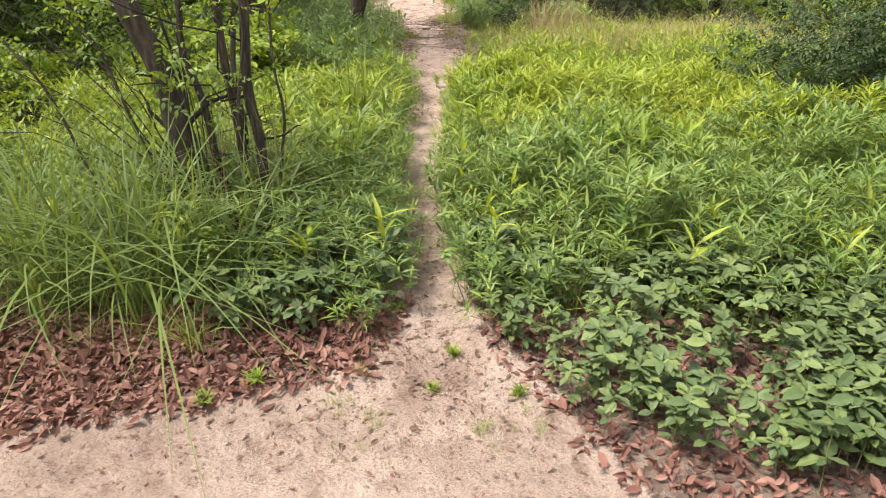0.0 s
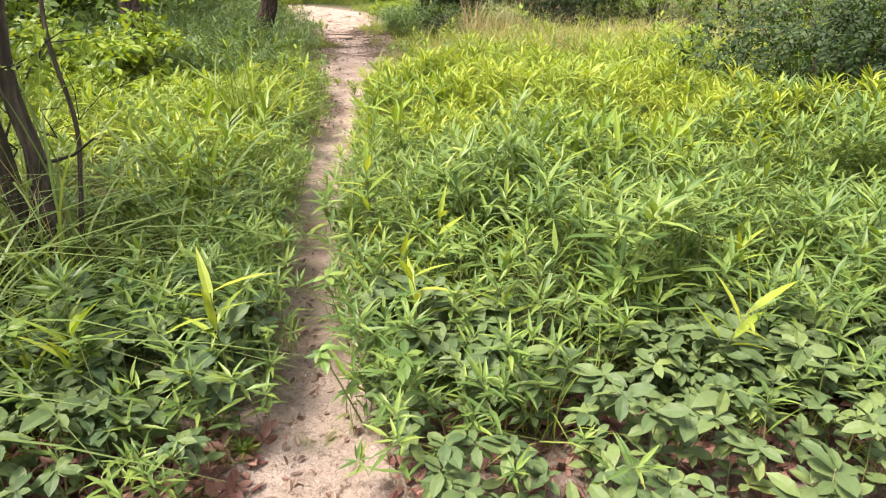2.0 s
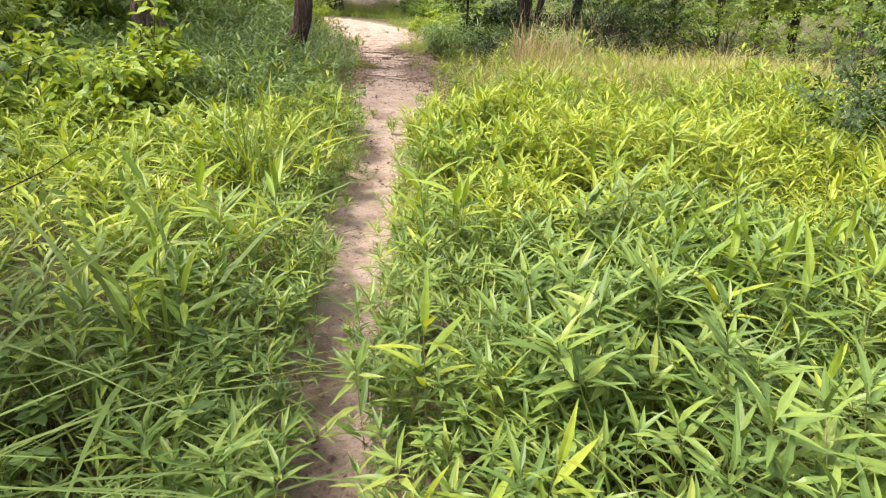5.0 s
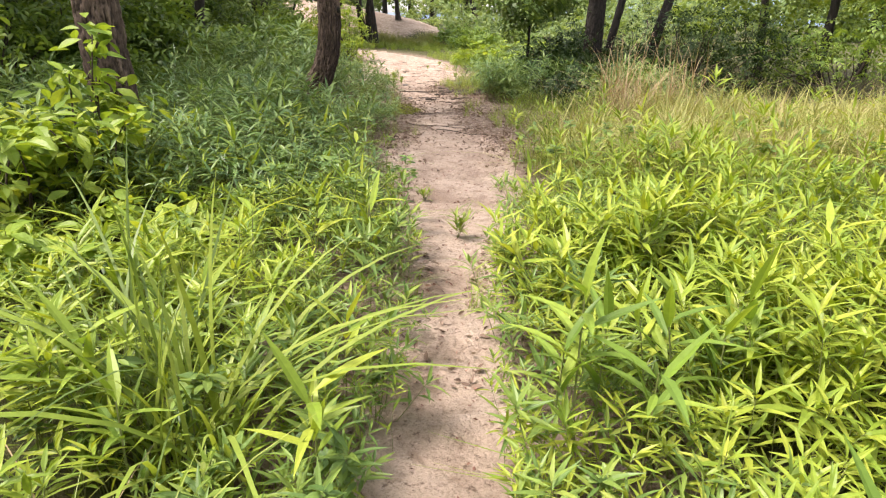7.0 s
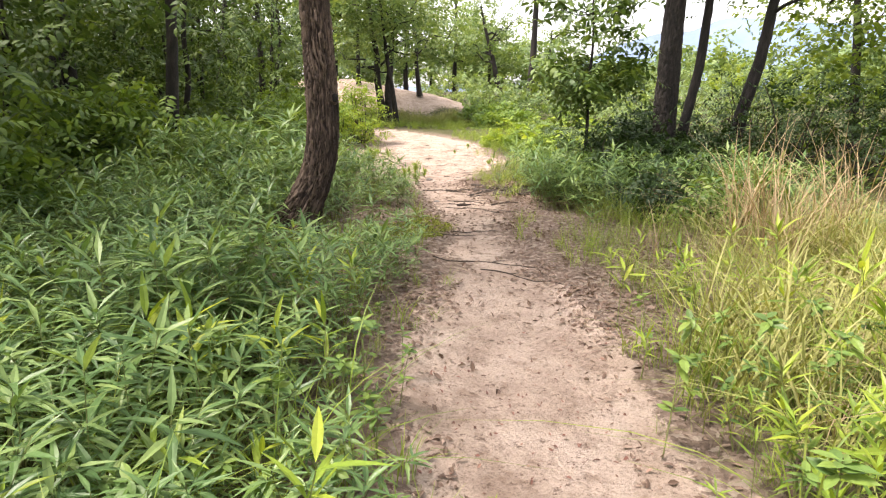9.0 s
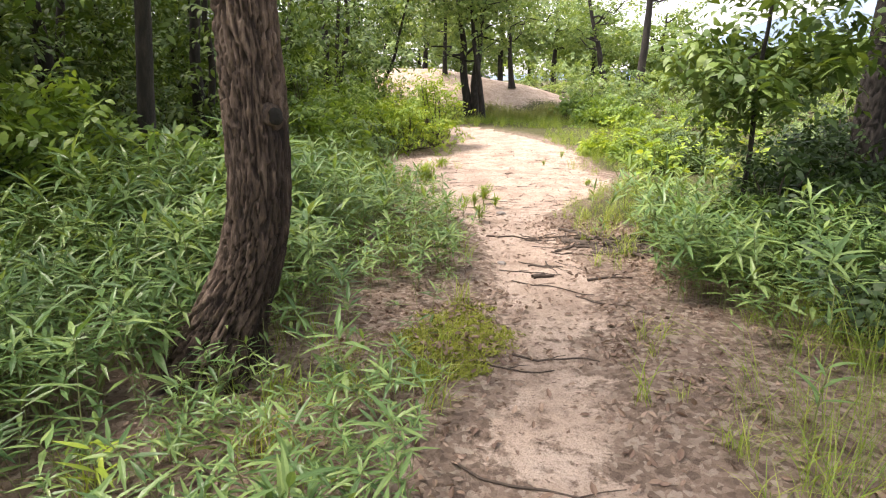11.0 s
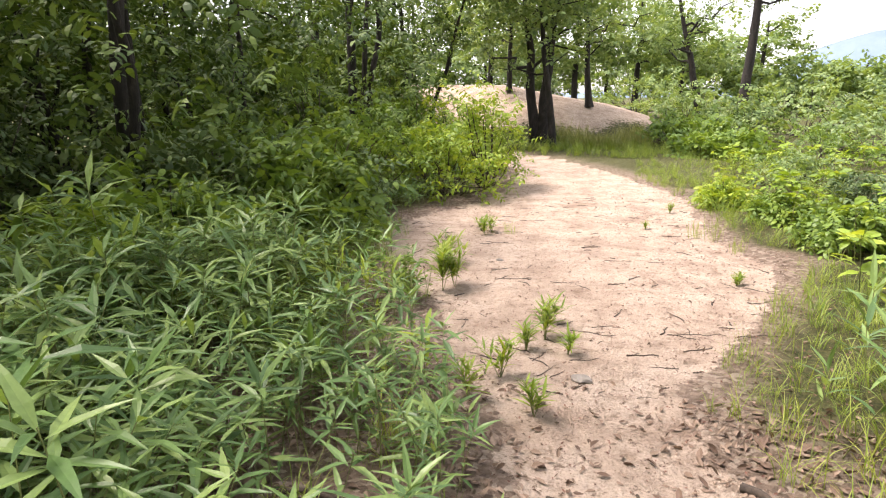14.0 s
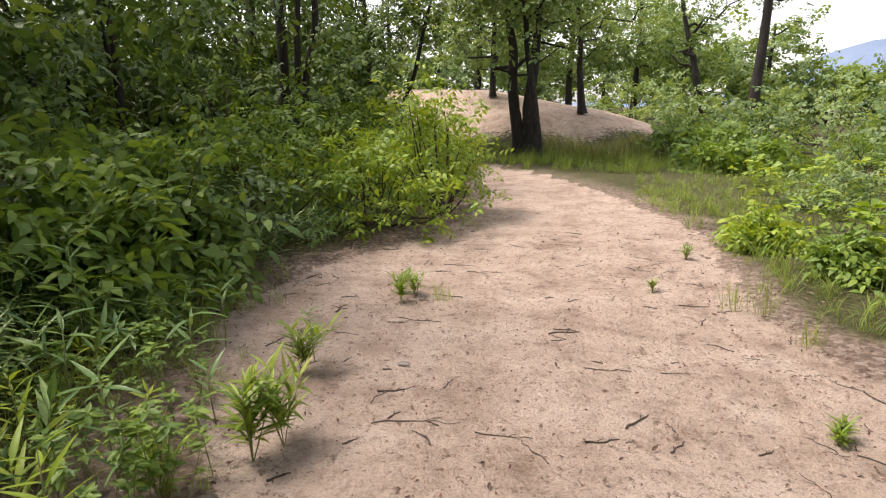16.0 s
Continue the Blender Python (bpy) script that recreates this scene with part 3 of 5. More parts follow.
# the furrowed tree beside the path
def path_tree():
    root = thing("tree", on_ground(-1.97, 14.15, 0.04), "rough furrowed brown trunk beside the path, with a knot hole", "tree")
    line = [(-0.2, -0.02, 0), (-0.125, -0.02, 0.2), (0.0, 0, 0.42), (0.13, 0.0, 0.66), (0.2, 0.0, 0.9), (0.225, 0.0, 1.2), (0.215, 0.01, 1.6), (0.19, 0.03, 2.2), (0.15, 0.05, 3.2), (0.15, 0.1, 5.2)]
    s = [0.275, 0.23, 0.19, 0.16, 0.148, 0.142, 0.14, 0.132, 0.105, 0.05]
    zz = np.array([p[2] for p in line])
    u = np.linspace(0, 5.2, 60)
    line2 = np.stack([np.interp(u, zz, [p[k] for p in line]) for k in range(3)], 1)
    levels = np.concatenate([np.linspace(0, 2.3, 290) / 5.2, np.linspace(2.32, 5.2, 50) / 5.2])
    made = bark_trunk(line2, np.interp(u, zz, s), 170, 340, 3, 0.09, 0.3, levels)
    me = trunk_mesh("trunk", made, M_BARK)
    v = made[0]
    turn = np.arctan2(v[:, 1] - np.interp(v[:, 2], zz, [p[1] for p in line]), v[:, 0] - np.interp(v[:, 2], zz, [p[0] for p in line]))
    # bark darker on the +x side, from the foot to about 1.4 m
    wander = 0.7 * (vnoise(v[:, 2] * 5, turn * 2, 8) - 0.5)
    dark_flank = smooth(1.05, 0.55, np.abs(turn - 0.05 + wander)) * smooth(1.5, 1.35, v[:, 2] + 0.2 * wander) * (0.55 + 0.45 * vnoise(v[:, 2] * 9, turn * 6, 9))
    at = me.attributes.new("dark_flank", "FLOAT", "POINT")
    at.data.foreach_set("value", dark_flank.astype(np.float32))
    part("trunk", me, root)
    d = np.array([0.9, -0.44, 0.0])
    c = np.array([0.215, 0.0, 1.4])
    knot, fk, mk = tube([c + d * 0.1, c + d * 0.14, c + d * 0.158, c + d * 0.152, c + d * 0.13], [0.07, 0.06, 0.05, 0.04, 0.03], 16, 0, 0.3, 4)
    part("knot", raw_mesh("knot", knot, [fk], [M_BARK], None, True), root, "swollen rim of a branch scar")
    # a closed plug, coloured dark in place of a shaded hollow
    hole, fh, mh = tube([c + d * 0.12, c + d * 0.166, c + d * 0.17], [0.042, 0.038, 0.012], 14, 0, 0.25, 6)
    part("knot_hole", raw_mesh("knot_hole", hole, [fh], [M_HOLLOW], None, True), root, "near-black plug that stands for the shaded hollow of a knot")
    r = np.random.default_rng(5)
    ends = []
    for k in range(7):
        a = np.array([0, 0.05, 3.0 + 0.3 * k])
        ang = k * 2.3
        b = a + np.array([math.cos(ang) * 1.7, math.sin(ang) * 1.7, 0.8])
        ln = bend(a, b, 6, 0.12, r)
        v, f, m = tube(ln, 0.05 * np.linspace(1, 0.3, 6), 6)
        part("limb", raw_mesh("limb", v, [f], [M_BARK], None, True), root)
        ends += [ln[3], ln[4], ln[5]]
    d = r.normal(0, 1, (70, 3))
    d /= np.linalg.norm(d, axis=1)[:, None]
    # crown above the view, widened so that its shadow covers the path
    c = np.concatenate([np.array([0, 0, 4.8]) + d * 2.4 * r.uniform(0.4, 1, (70, 1)) * np.array([1, 1, 0.6]), np.array(ends)])
    part("crown", clumps_of_leaves(c, 0.3, 36, 0.13, TINY_LEAF, r).mesh("crown", [M_CROWN]), root)


path_tree()
tree("tree", (-3.1, 11.0), 7.0, 0.2, (-0.4, 0.2), 2.2, 5.6, 2600, 0.1, M_BARK, M_CROWN, "thick pale brown trunk leaning among undergrowth at the wood's edge", 11, 7, 96, 420)
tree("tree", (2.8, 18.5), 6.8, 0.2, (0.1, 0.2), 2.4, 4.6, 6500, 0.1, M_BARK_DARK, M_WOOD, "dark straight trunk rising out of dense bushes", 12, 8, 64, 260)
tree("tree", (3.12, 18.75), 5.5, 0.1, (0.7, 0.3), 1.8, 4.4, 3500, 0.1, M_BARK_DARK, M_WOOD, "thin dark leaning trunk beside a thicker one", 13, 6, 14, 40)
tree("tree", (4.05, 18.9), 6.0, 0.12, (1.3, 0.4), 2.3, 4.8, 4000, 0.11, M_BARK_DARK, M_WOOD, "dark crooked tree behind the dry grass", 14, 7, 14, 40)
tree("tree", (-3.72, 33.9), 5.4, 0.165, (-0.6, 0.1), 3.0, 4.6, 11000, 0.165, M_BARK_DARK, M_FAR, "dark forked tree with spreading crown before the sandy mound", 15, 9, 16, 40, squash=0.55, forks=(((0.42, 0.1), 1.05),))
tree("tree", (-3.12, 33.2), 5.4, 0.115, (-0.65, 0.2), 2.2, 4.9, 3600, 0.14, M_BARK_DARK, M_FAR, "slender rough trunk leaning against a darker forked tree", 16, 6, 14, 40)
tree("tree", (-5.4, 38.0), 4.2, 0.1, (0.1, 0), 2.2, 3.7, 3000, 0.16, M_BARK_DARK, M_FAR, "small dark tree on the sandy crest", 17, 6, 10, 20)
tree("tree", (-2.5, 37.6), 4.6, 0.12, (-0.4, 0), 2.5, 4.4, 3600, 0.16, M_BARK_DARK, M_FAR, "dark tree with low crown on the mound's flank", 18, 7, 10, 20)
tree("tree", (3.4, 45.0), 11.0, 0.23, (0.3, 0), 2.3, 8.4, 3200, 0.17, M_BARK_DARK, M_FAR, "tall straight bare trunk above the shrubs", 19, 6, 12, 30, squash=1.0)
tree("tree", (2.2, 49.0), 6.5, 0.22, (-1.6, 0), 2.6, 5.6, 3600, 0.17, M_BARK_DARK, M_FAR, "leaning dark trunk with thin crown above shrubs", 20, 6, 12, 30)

# tree added to cast shade on the path where it bends
tree("tree", (-4.7, 17.3), 6.8, 0.1, (0.3, 0.0), 1.8, 5.0, 2400, 0.12, M_BARK_DARK, M_CROWN, "slim dark tree added so that its crown shades the path", 23, 7, 14, 40, blades=SMALL_LEAF)
M_BARK_STEM = bark_material("grey_stem_bark", (0.022, 0.017, 0.012), (0.068, 0.054, 0.04), (0.16, 0.13, 0.1))
tree("small_tree", (1.35, 17.4), 3.1, 0.03, (0.0, 0.0), 0.85, 1.95, 4200, 0.13, M_BARK_DARK, M_WOOD, "small leafy tree overhanging the sand's edge", 22, 8, 10, 20, squash=1.15, blades=SMALL_LEAF)
# the leaning cluster of stems beside the start
def stem_cluster():
    root = thing("small_tree", on_ground(-1.6, 4.05, 0.05), "leaning grey-brown stems rising out of tall grass", "tree")
    r = np.random.default_rng(21)
    ends = []
    for x, y, tx, ty, tall, g in ((0, 0, -0.75, 0.25, 3.2, 0.1), (0.18, 0.1, 0.1, 0.3, 3.0, 0.035), (0.3, 0.05, 0.22, 0.3, 2.8, 0.045), (0.1, 0.3, 0.0, 0.9, 3.0, 0.025),
                                  (-0.35, 0.2, -1.3, 0.5, 2.6, 0.014), (-0.6, -0.1, -1.6, 0.1, 2.3, 0.012), (0.22, -0.05, 0.3, 0.2, 2.4, 0.014), (0.4, 0.1, 0.5, 0.4, 2.5, 0.012), (-0.1, 0.2, -0.5, 0.6, 2.6, 0.013), (0.1, 0.1, -0.3, 0.2, 2.7, 0.03)):
        ln = bend((x, y, 0), (tx, ty, tall), 9, 0.035, r)
        part("stem", trunk_mesh("stem", bark_trunk(ln, g * np.linspace(1, 0.5, 9), 18, 50, int(g * 1000), 0.04, 0.2), M_BARK_STEM), root)
        for k in range(8):
            a = ln[r.integers(2, 8)]
            b = a + np.array([r.normal(0, 0.5), r.normal(0, 0.4), r.uniform(0.1, 0.5)])
            t = bend(a, b, 5, 0.05, r)
            tv, tf, tm = tube(t, g * 0.22 * np.linspace(1, 0.3, 5), 4)
            part("branch", raw_mesh("branch", tv, [tf], [M_BARK_DARK], None, True), root)
            ends += [t[3], t[4]]
    for k in range(16):
        out = np.array([r.uniform(-1.6, 0.5), r.uniform(-0.5, 0.5), r.uniform(0.7, 1.6)])
        u = np.linspace(0, 1, 8)[:, None]
        arc = np.array([[-0.1, 0, 0.2]]) + out * np.concatenate([u, u, np.sin(u * 2.1) / np.sin(2.1) * 0.9], 1) + r.normal(0, 0.015, (8, 3))
        tv, tf, tm = tube(arc, 0.006 * np.linspace(1, 0.3, 8), 4)
        part("branch", raw_mesh("branch", tv, [tf], [M_BARK_STEM], None, True), root)
        ends += [arc[5], arc[7]]
    c = np.array([e for e in ends if e[2] > 1.0])
    part("crown", clumps_of_leaves(c, 0.16, 16, 0.05, SMALL_LEAF, r).mesh("crown", [M_BUSH]), root)


stem_cluster()

# ---- woods and bushes ----
def bush(name, place, wide, tall, leaves, size, foliage, label, seed, group="", tmpl=SMALL_LEAF, category="bush", depth=None, low=0.15):
    """A bush: thin stems fanning from the foot, leafy clumps with gaps on an uneven outline."""
    r = np.random.default_rng(seed)
    root = thing(name, on_ground(*place, 0.04), label, category, group)
    depth = depth or wide
    n = max(9, leaves // 45)
    d = r.normal(0, 1, (n, 3))
    d /= np.linalg.norm(d, axis=1)[:, None]
    d[:, 2] = np.abs(d[:, 2])
    rr = r.uniform(0.4, 1.0, (n, 1)) ** 0.5 * (0.75 + 0.5 * r.random((n, 1)))
    c = d * rr * np.array([wide, depth, tall * (1 - low)])
    c[:, 2] = c[:, 2] * 0.85 + tall * low * (0.4 + 0.9 * r.random(n))
    stems = Shape()
    for k in r.permutation(n)[:22]:
        ln = bend((c[k, 0] * 0.12, c[k, 1] * 0.12, 0), c[k], 5, 0.04, r)
        if name == "sapling":
            part("branch", Shape().add(*tube(ln, 0.006 * (1 + tall) * np.linspace(1, 0.35, 5), 5)).mesh("branch", [M_TWIG], True), root)
        else:
            stems.add(*tube(ln, 0.006 * (1 + tall) * np.linspace(1, 0.35, 5), 4))
    if name != "sapling":
        part("branchwork", stems.mesh("branchwork", [M_TWIG], True), root)
    part("foliage", clumps_of_leaves(c, 0.13 * math.sqrt(wide * tall), 45, size, tmpl, r).mesh("foliage", [foliage]), root)
    return root


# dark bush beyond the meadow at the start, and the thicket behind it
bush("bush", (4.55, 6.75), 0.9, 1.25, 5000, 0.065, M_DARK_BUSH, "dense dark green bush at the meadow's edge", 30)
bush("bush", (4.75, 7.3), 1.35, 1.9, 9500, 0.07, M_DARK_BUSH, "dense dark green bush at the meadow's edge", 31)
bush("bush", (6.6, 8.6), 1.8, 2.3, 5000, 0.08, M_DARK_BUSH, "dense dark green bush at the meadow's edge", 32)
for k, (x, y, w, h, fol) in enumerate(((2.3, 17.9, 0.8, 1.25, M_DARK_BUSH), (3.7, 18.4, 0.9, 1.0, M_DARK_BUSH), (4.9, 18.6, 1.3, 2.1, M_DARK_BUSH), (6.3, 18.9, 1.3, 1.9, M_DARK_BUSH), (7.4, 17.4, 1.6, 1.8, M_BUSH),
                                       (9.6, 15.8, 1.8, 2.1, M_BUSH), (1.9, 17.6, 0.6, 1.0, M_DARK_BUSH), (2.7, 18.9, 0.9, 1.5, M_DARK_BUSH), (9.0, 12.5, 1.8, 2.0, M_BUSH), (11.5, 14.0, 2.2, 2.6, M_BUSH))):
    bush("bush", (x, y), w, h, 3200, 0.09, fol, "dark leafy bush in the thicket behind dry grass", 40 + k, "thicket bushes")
# shrubs on the open side of the sand
for k, (x, y, w, h, fol) in enumerate(((0.4, 24.4, 0.32, 0.42, M_LIME), (0.95, 23.4, 0.4, 0.5, M_BUSH), (1.25, 22.2, 0.42, 0.55, M_BUSH), (1.75, 22.6, 0.6, 0.5, M_BROAD), (2.3, 24.5, 0.8, 0.6, M_BROAD), (1.9, 27.0, 0.8, 0.6, M_FAR), (3.4, 22.0, 1.0, 0.9, M_BROAD), (1.2, 32.0, 1.1, 0.8, M_BUSH),
                                       (3.0, 30.0, 1.3, 1.0, M_BUSH), (4.4, 26.5, 1.3, 1.2, M_FAR), (0.6, 35.0, 1.4, 1.1, M_BUSH), (4.8, 33.0, 1.8, 1.8, M_FAR), (2.0, 36.5, 1.8, 1.7, M_FAR),
                                       (7.0, 29.0, 1.9, 2.2, M_FAR), (7.5, 36.0, 2.2, 2.4, M_FAR), (4.8, 40.0, 2.4, 2.4, M_FAR), (1.0, 42.0, 2.4, 2.2, M_FAR), (10.0, 32.0, 2.2, 2.6, M_FAR),
                                       (-1.0, 44.0, 2.0, 2.0, M_FAR), (5.5, 21.5, 1.6, 1.9, M_BROAD), (11.0, 40.0, 3.0, 3.2, M_FAR), (7.0, 24.5, 1.6, 2.0, M_FAR))):
    far = y > 30
    bush("shrub", (x, y), w, h, 2200, 0.16 if far else 0.085, fol, "leafy green shrub on the open slope", 60 + k, "slope shrubs", TINY_LEAF if far else SMALL_LEAF, "shrub")
# bushes that line the sand on the wooded side
for k, (x, y, w, h, fol, s) in enumerate(((-3.75, 24.6, 0.95, 1.25, M_LIME, 0.08), (-3.25, 25.6, 0.8, 2.05, M_LIME, 0.075), (-4.9, 24.0, 1.1, 1.6, M_BUSH, 0.09), (-4.9, 22.3, 0.9, 1.3, M_BROAD, 0.1),
                                          (-5.3, 20.6, 1.0, 1.35, M_BROAD, 0.11), (-4.4, 27.2, 0.9, 1.5, M_LIME, 0.09), (-4.3, 18.4, 0.7, 0.95, M_BUSH, 0.09), (-4.6, 19.6, 0.8, 1.1, M_BUSH, 0.1), (-4.15, 20.9, 0.6, 1.05, M_BUSH, 0.12), (-4.5, 21.7, 0.75, 1.5, M_BUSH, 0.12), (-5.4, 17.0, 0.9, 1.3, M_BROAD, 0.1), (-4.9, 16.2, 0.9, 2.0, M_BUSH, 0.11), (-5.7, 15.0, 1.0, 2.3, M_BUSH, 0.11), (-5.0, 14.0, 0.8, 1.5, M_BUSH, 0.11), (-6.6, 22.4, 1.4, 2.1, M_BUSH, 0.1), (-6.9, 19.4, 1.4, 1.8, M_BROAD, 0.11),
                                          (-6.2, 25.4, 1.4, 2.3, M_BUSH, 0.1), (-5.6, 28.5, 1.3, 1.9, M_BUSH, 0.1), (-7.2, 31.0, 1.6, 1.9, M_BUSH, 0.12), (-4.7, 30.4, 0.7, 0.9, M_LIME, 0.1))):
    bush("bush", (x, y), w, h, 2600, s * 1.25, fol, "leafy understorey bush at the wood's edge beside the sand", 90 + k, "wood edge bushes")
# broad-leaved saplings by the meadow
for k, (x, y, w, h) in enumerate(((-2.75, 9.9, 0.4, 1.3), (-2.9, 9.3, 0.5, 1.15), (-2.5, 9.6, 0.5, 1.0), (-3.2, 9.8, 0.6, 1.1), (-1.95, 8.95, 0.4, 0.6), (-1.6, 8.35, 0.28, 0.42), (-2.4, 8.6, 0.45, 0.65), (-4.2, 10.2, 0.6, 1.1), (-3.2, 7.0, 0.45, 0.6), (-3.4, 8.4, 0.5, 0.7), (-3.0, 8.9, 0.5, 1.25), (-3.7, 9.0, 0.6, 1.45))):
    bush("sapling", (x, y), w, h, 520, 0.14, M_BUSH if k == 7 else M_LIME, "pale green broad-leaved sapling in the undergrowth", 110 + k, "saplings", leaf(1, 0.5, 0.2, 0.25, 0.58), "sapling")
# the wood
wood = [(-6.6, 14.9), (-7.0, 16.9), (-8.0, 13.6), (-6.9, 18.6), (-8.6, 16.2), (-7.6, 19.0), (-9.5, 19.8), (-6.5, 21.2), (-8.4, 22.4), (-10.6, 23.2), (-7.4, 24.6), (-9.6, 26.0), (-6.6, 27.4), (-8.6, 29.0),
        (-11.6, 17.0), (-12.5, 21.0), (-12.6, 26.5), (-7.0, 12.0), (-8.8, 11.6), (-10.5, 13.4), (-7.2, 9.6), (-9.4, 8.2), (-9.6, 5.6), (-9.8, 3.2), (-10.2, 32.5), (-7.6, 33.6), (-12.6, 36.0), (-9.8, 39.8), (-14.0, 31.0)]
r9 = np.random.default_rng(77)
for k, (x, y) in enumerate(wood):
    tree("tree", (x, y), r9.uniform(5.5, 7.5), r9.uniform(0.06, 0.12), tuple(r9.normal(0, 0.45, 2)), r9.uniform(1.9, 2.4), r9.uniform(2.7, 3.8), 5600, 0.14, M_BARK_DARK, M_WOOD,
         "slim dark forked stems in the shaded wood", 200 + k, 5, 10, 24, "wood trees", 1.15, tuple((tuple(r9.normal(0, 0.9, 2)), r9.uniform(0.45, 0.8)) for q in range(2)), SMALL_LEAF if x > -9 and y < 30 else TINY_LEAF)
# understorey in the wood
for k, (x, y) in enumerate([(-6.6, 15.4), (-5.6, 16.6), (-8.0, 17.8), (-12.0, 15.0), (-12.5, 19.0), (-13.0, 23.5), (-12.0, 11.5), (-11.0, 33.0), (-6.0, 13.2), (-9.2, 14.6), (-7.6, 10.4), (-5.6, 11.0), (-10.0, 18.0), (-8.6, 20.6), (-9.4, 24.0), (-8.4, 27.2), (-11.5, 29.0)]):
    bush("bush", (x, y), 1.3, 1.5 + 0.4 * (k % 3), 2200, 0.13, M_BUSH if x > -7 else M_WOOD, "shaded understorey bush inside the wood", 130 + k, "understorey bushes", SMALL_LEAF)
# trees that close the thicket's far side
for k, (x, y) in enumerate(((8.3, 19.8), (10.0, 19.0), (12.5, 18.0), (11.0, 22.5), (15.0, 21.0), (14.5, 16.0), (16.5, 25.5), (8.0, 22.0))):
    tree("tree", (x, y), r9.uniform(4.5, 6.0), 0.12, tuple(r9.normal(0, 0.3, 2)), r9.uniform(2.0, 2.6), r9.uniform(2.4, 3.2), 5000, 0.15, M_BARK_DARK, M_CROWN, "light green tree beyond the dry grass", 270 + k, 5, 10, 20, "clearing trees", 1.0)
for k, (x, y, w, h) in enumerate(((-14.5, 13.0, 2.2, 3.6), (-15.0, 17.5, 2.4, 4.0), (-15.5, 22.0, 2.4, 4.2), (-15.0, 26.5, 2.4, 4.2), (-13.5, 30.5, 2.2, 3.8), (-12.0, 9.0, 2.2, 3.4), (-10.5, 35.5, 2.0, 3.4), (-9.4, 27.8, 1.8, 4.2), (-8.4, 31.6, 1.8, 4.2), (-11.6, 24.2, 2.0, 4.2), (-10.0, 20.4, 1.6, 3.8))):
    bush("thicket", (x, y), w, h, 3400, 0.24, M_WOOD, "dense thicket deep in the wood, its leaves coloured dark for the shade", 150 + k, "deep thickets", TINY_LEAF, "thicket", None, 0.3)
for k, (x, y, w, h) in enumerate(((-6.6, 7.4, 1.2, 1.3), (-5.2, 7.6, 0.9, 0.9), (-4.9, 5.6, 0.8, 0.7), (-6.4, 4.6, 1.2, 1.2), (-5.6, 9.4, 0.9, 1.2))):
    bush("bush", (x, y), w, h, 1800, 0.11, M_LIME if k % 2 else M_BUSH, "leafy bush at the meadow's wooded side", 160 + k, "meadow side bushes")
# low bushes; the dark leaf puts the thicket's shade into their colour
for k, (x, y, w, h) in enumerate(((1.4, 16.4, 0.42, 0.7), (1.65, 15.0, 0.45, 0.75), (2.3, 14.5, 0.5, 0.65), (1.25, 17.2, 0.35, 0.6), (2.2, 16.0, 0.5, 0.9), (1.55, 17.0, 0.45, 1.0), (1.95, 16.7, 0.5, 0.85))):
    bush("bush", (x, y), w, h * 1.15, 1000, 0.09, M_BUSH if k == 2 else M_DARK_BUSH, "low bush between path and thicket, its leaves coloured dark for the shade", 170 + k, "low path bushes")
# far trees that close the view
r8 = np.random.default_rng(78)
for k in range(44):
    ang = radians(-62 + k * 3.1 + r8.uniform(-2, 2))
    dist = r8.uniform(50, 66)
    x, y = math.sin(ang) * dist, 12 + math.cos(ang) * dist
    if -1.0 < ang < 0.42 or ang > 0.42:
        tall = r8.uniform(4.5, 7.5) if ang < 0.06 else r8.uniform(2.6, 4.2)
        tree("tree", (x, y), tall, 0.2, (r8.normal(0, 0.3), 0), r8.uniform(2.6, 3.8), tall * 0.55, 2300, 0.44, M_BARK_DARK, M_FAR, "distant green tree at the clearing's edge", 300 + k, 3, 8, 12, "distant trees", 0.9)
# trees added out of view, ringing the meadow and blocking low sky light
for k in range(16):
    ang = radians(70 + k * 14)
    x, y = math.sin(ang) * 16, 6 + math.cos(ang) * 16
    tree("tree", (x, y), 6.5, 0.15, (0.2, 0.1), 3.0, 4.2, 2200, 0.26, M_BARK_DARK, M_CROWN, "unseen green tree added to enclose the meadow", 340 + k, 3, 8, 12, "enclosing trees", 1.0)

for k, (x, y, h) in enumerate(((1.4, 57.0, 6.5), (6.5, 61.0, 6.0), (-1.2, 54.0, 7.5), (-4.5, 52.0, 8.0), (-9.0, 50.0, 8.0))):
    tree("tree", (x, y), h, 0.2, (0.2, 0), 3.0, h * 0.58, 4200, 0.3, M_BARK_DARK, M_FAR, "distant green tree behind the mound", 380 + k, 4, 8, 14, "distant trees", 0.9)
# distant mountain; the blue of the haze is put into its colour
mv, n = [], 60
for k in range(n):
    u = k / (n - 1)
    bear = radians(-8 + 60 * u)
    rise = math.tan(radians(float(np.interp(math.degrees(bear), [-8, 6, 9, 11, 14, 22, 30, 40, 52], [0.4, 0.8, 1.8, 2.9, 4.0, 5.6, 5.0, 3.5, 1.5])))) * (0.95 + 0.1 * float(vnoise(u * 22, 3.0, 8)))
    for dist, h in ((900, -5), (1000, 1000 * rise), (1100, -5)):
        mv.append((math.sin(bear) * dist, 18 + math.cos(bear) * dist, h))
mf = np.array([(3 * k + a, 3 * k + 3 + a, 3 * k + 4 + a, 3 * k + 1 + a) for k in range(n - 1) for a in (0, 1)])
M_HILL = plain_material("hazy_hill", (0.13, 0.19, 0.3), (0.19, 0.25, 0.36), 0.02, 1.0, 0.1)
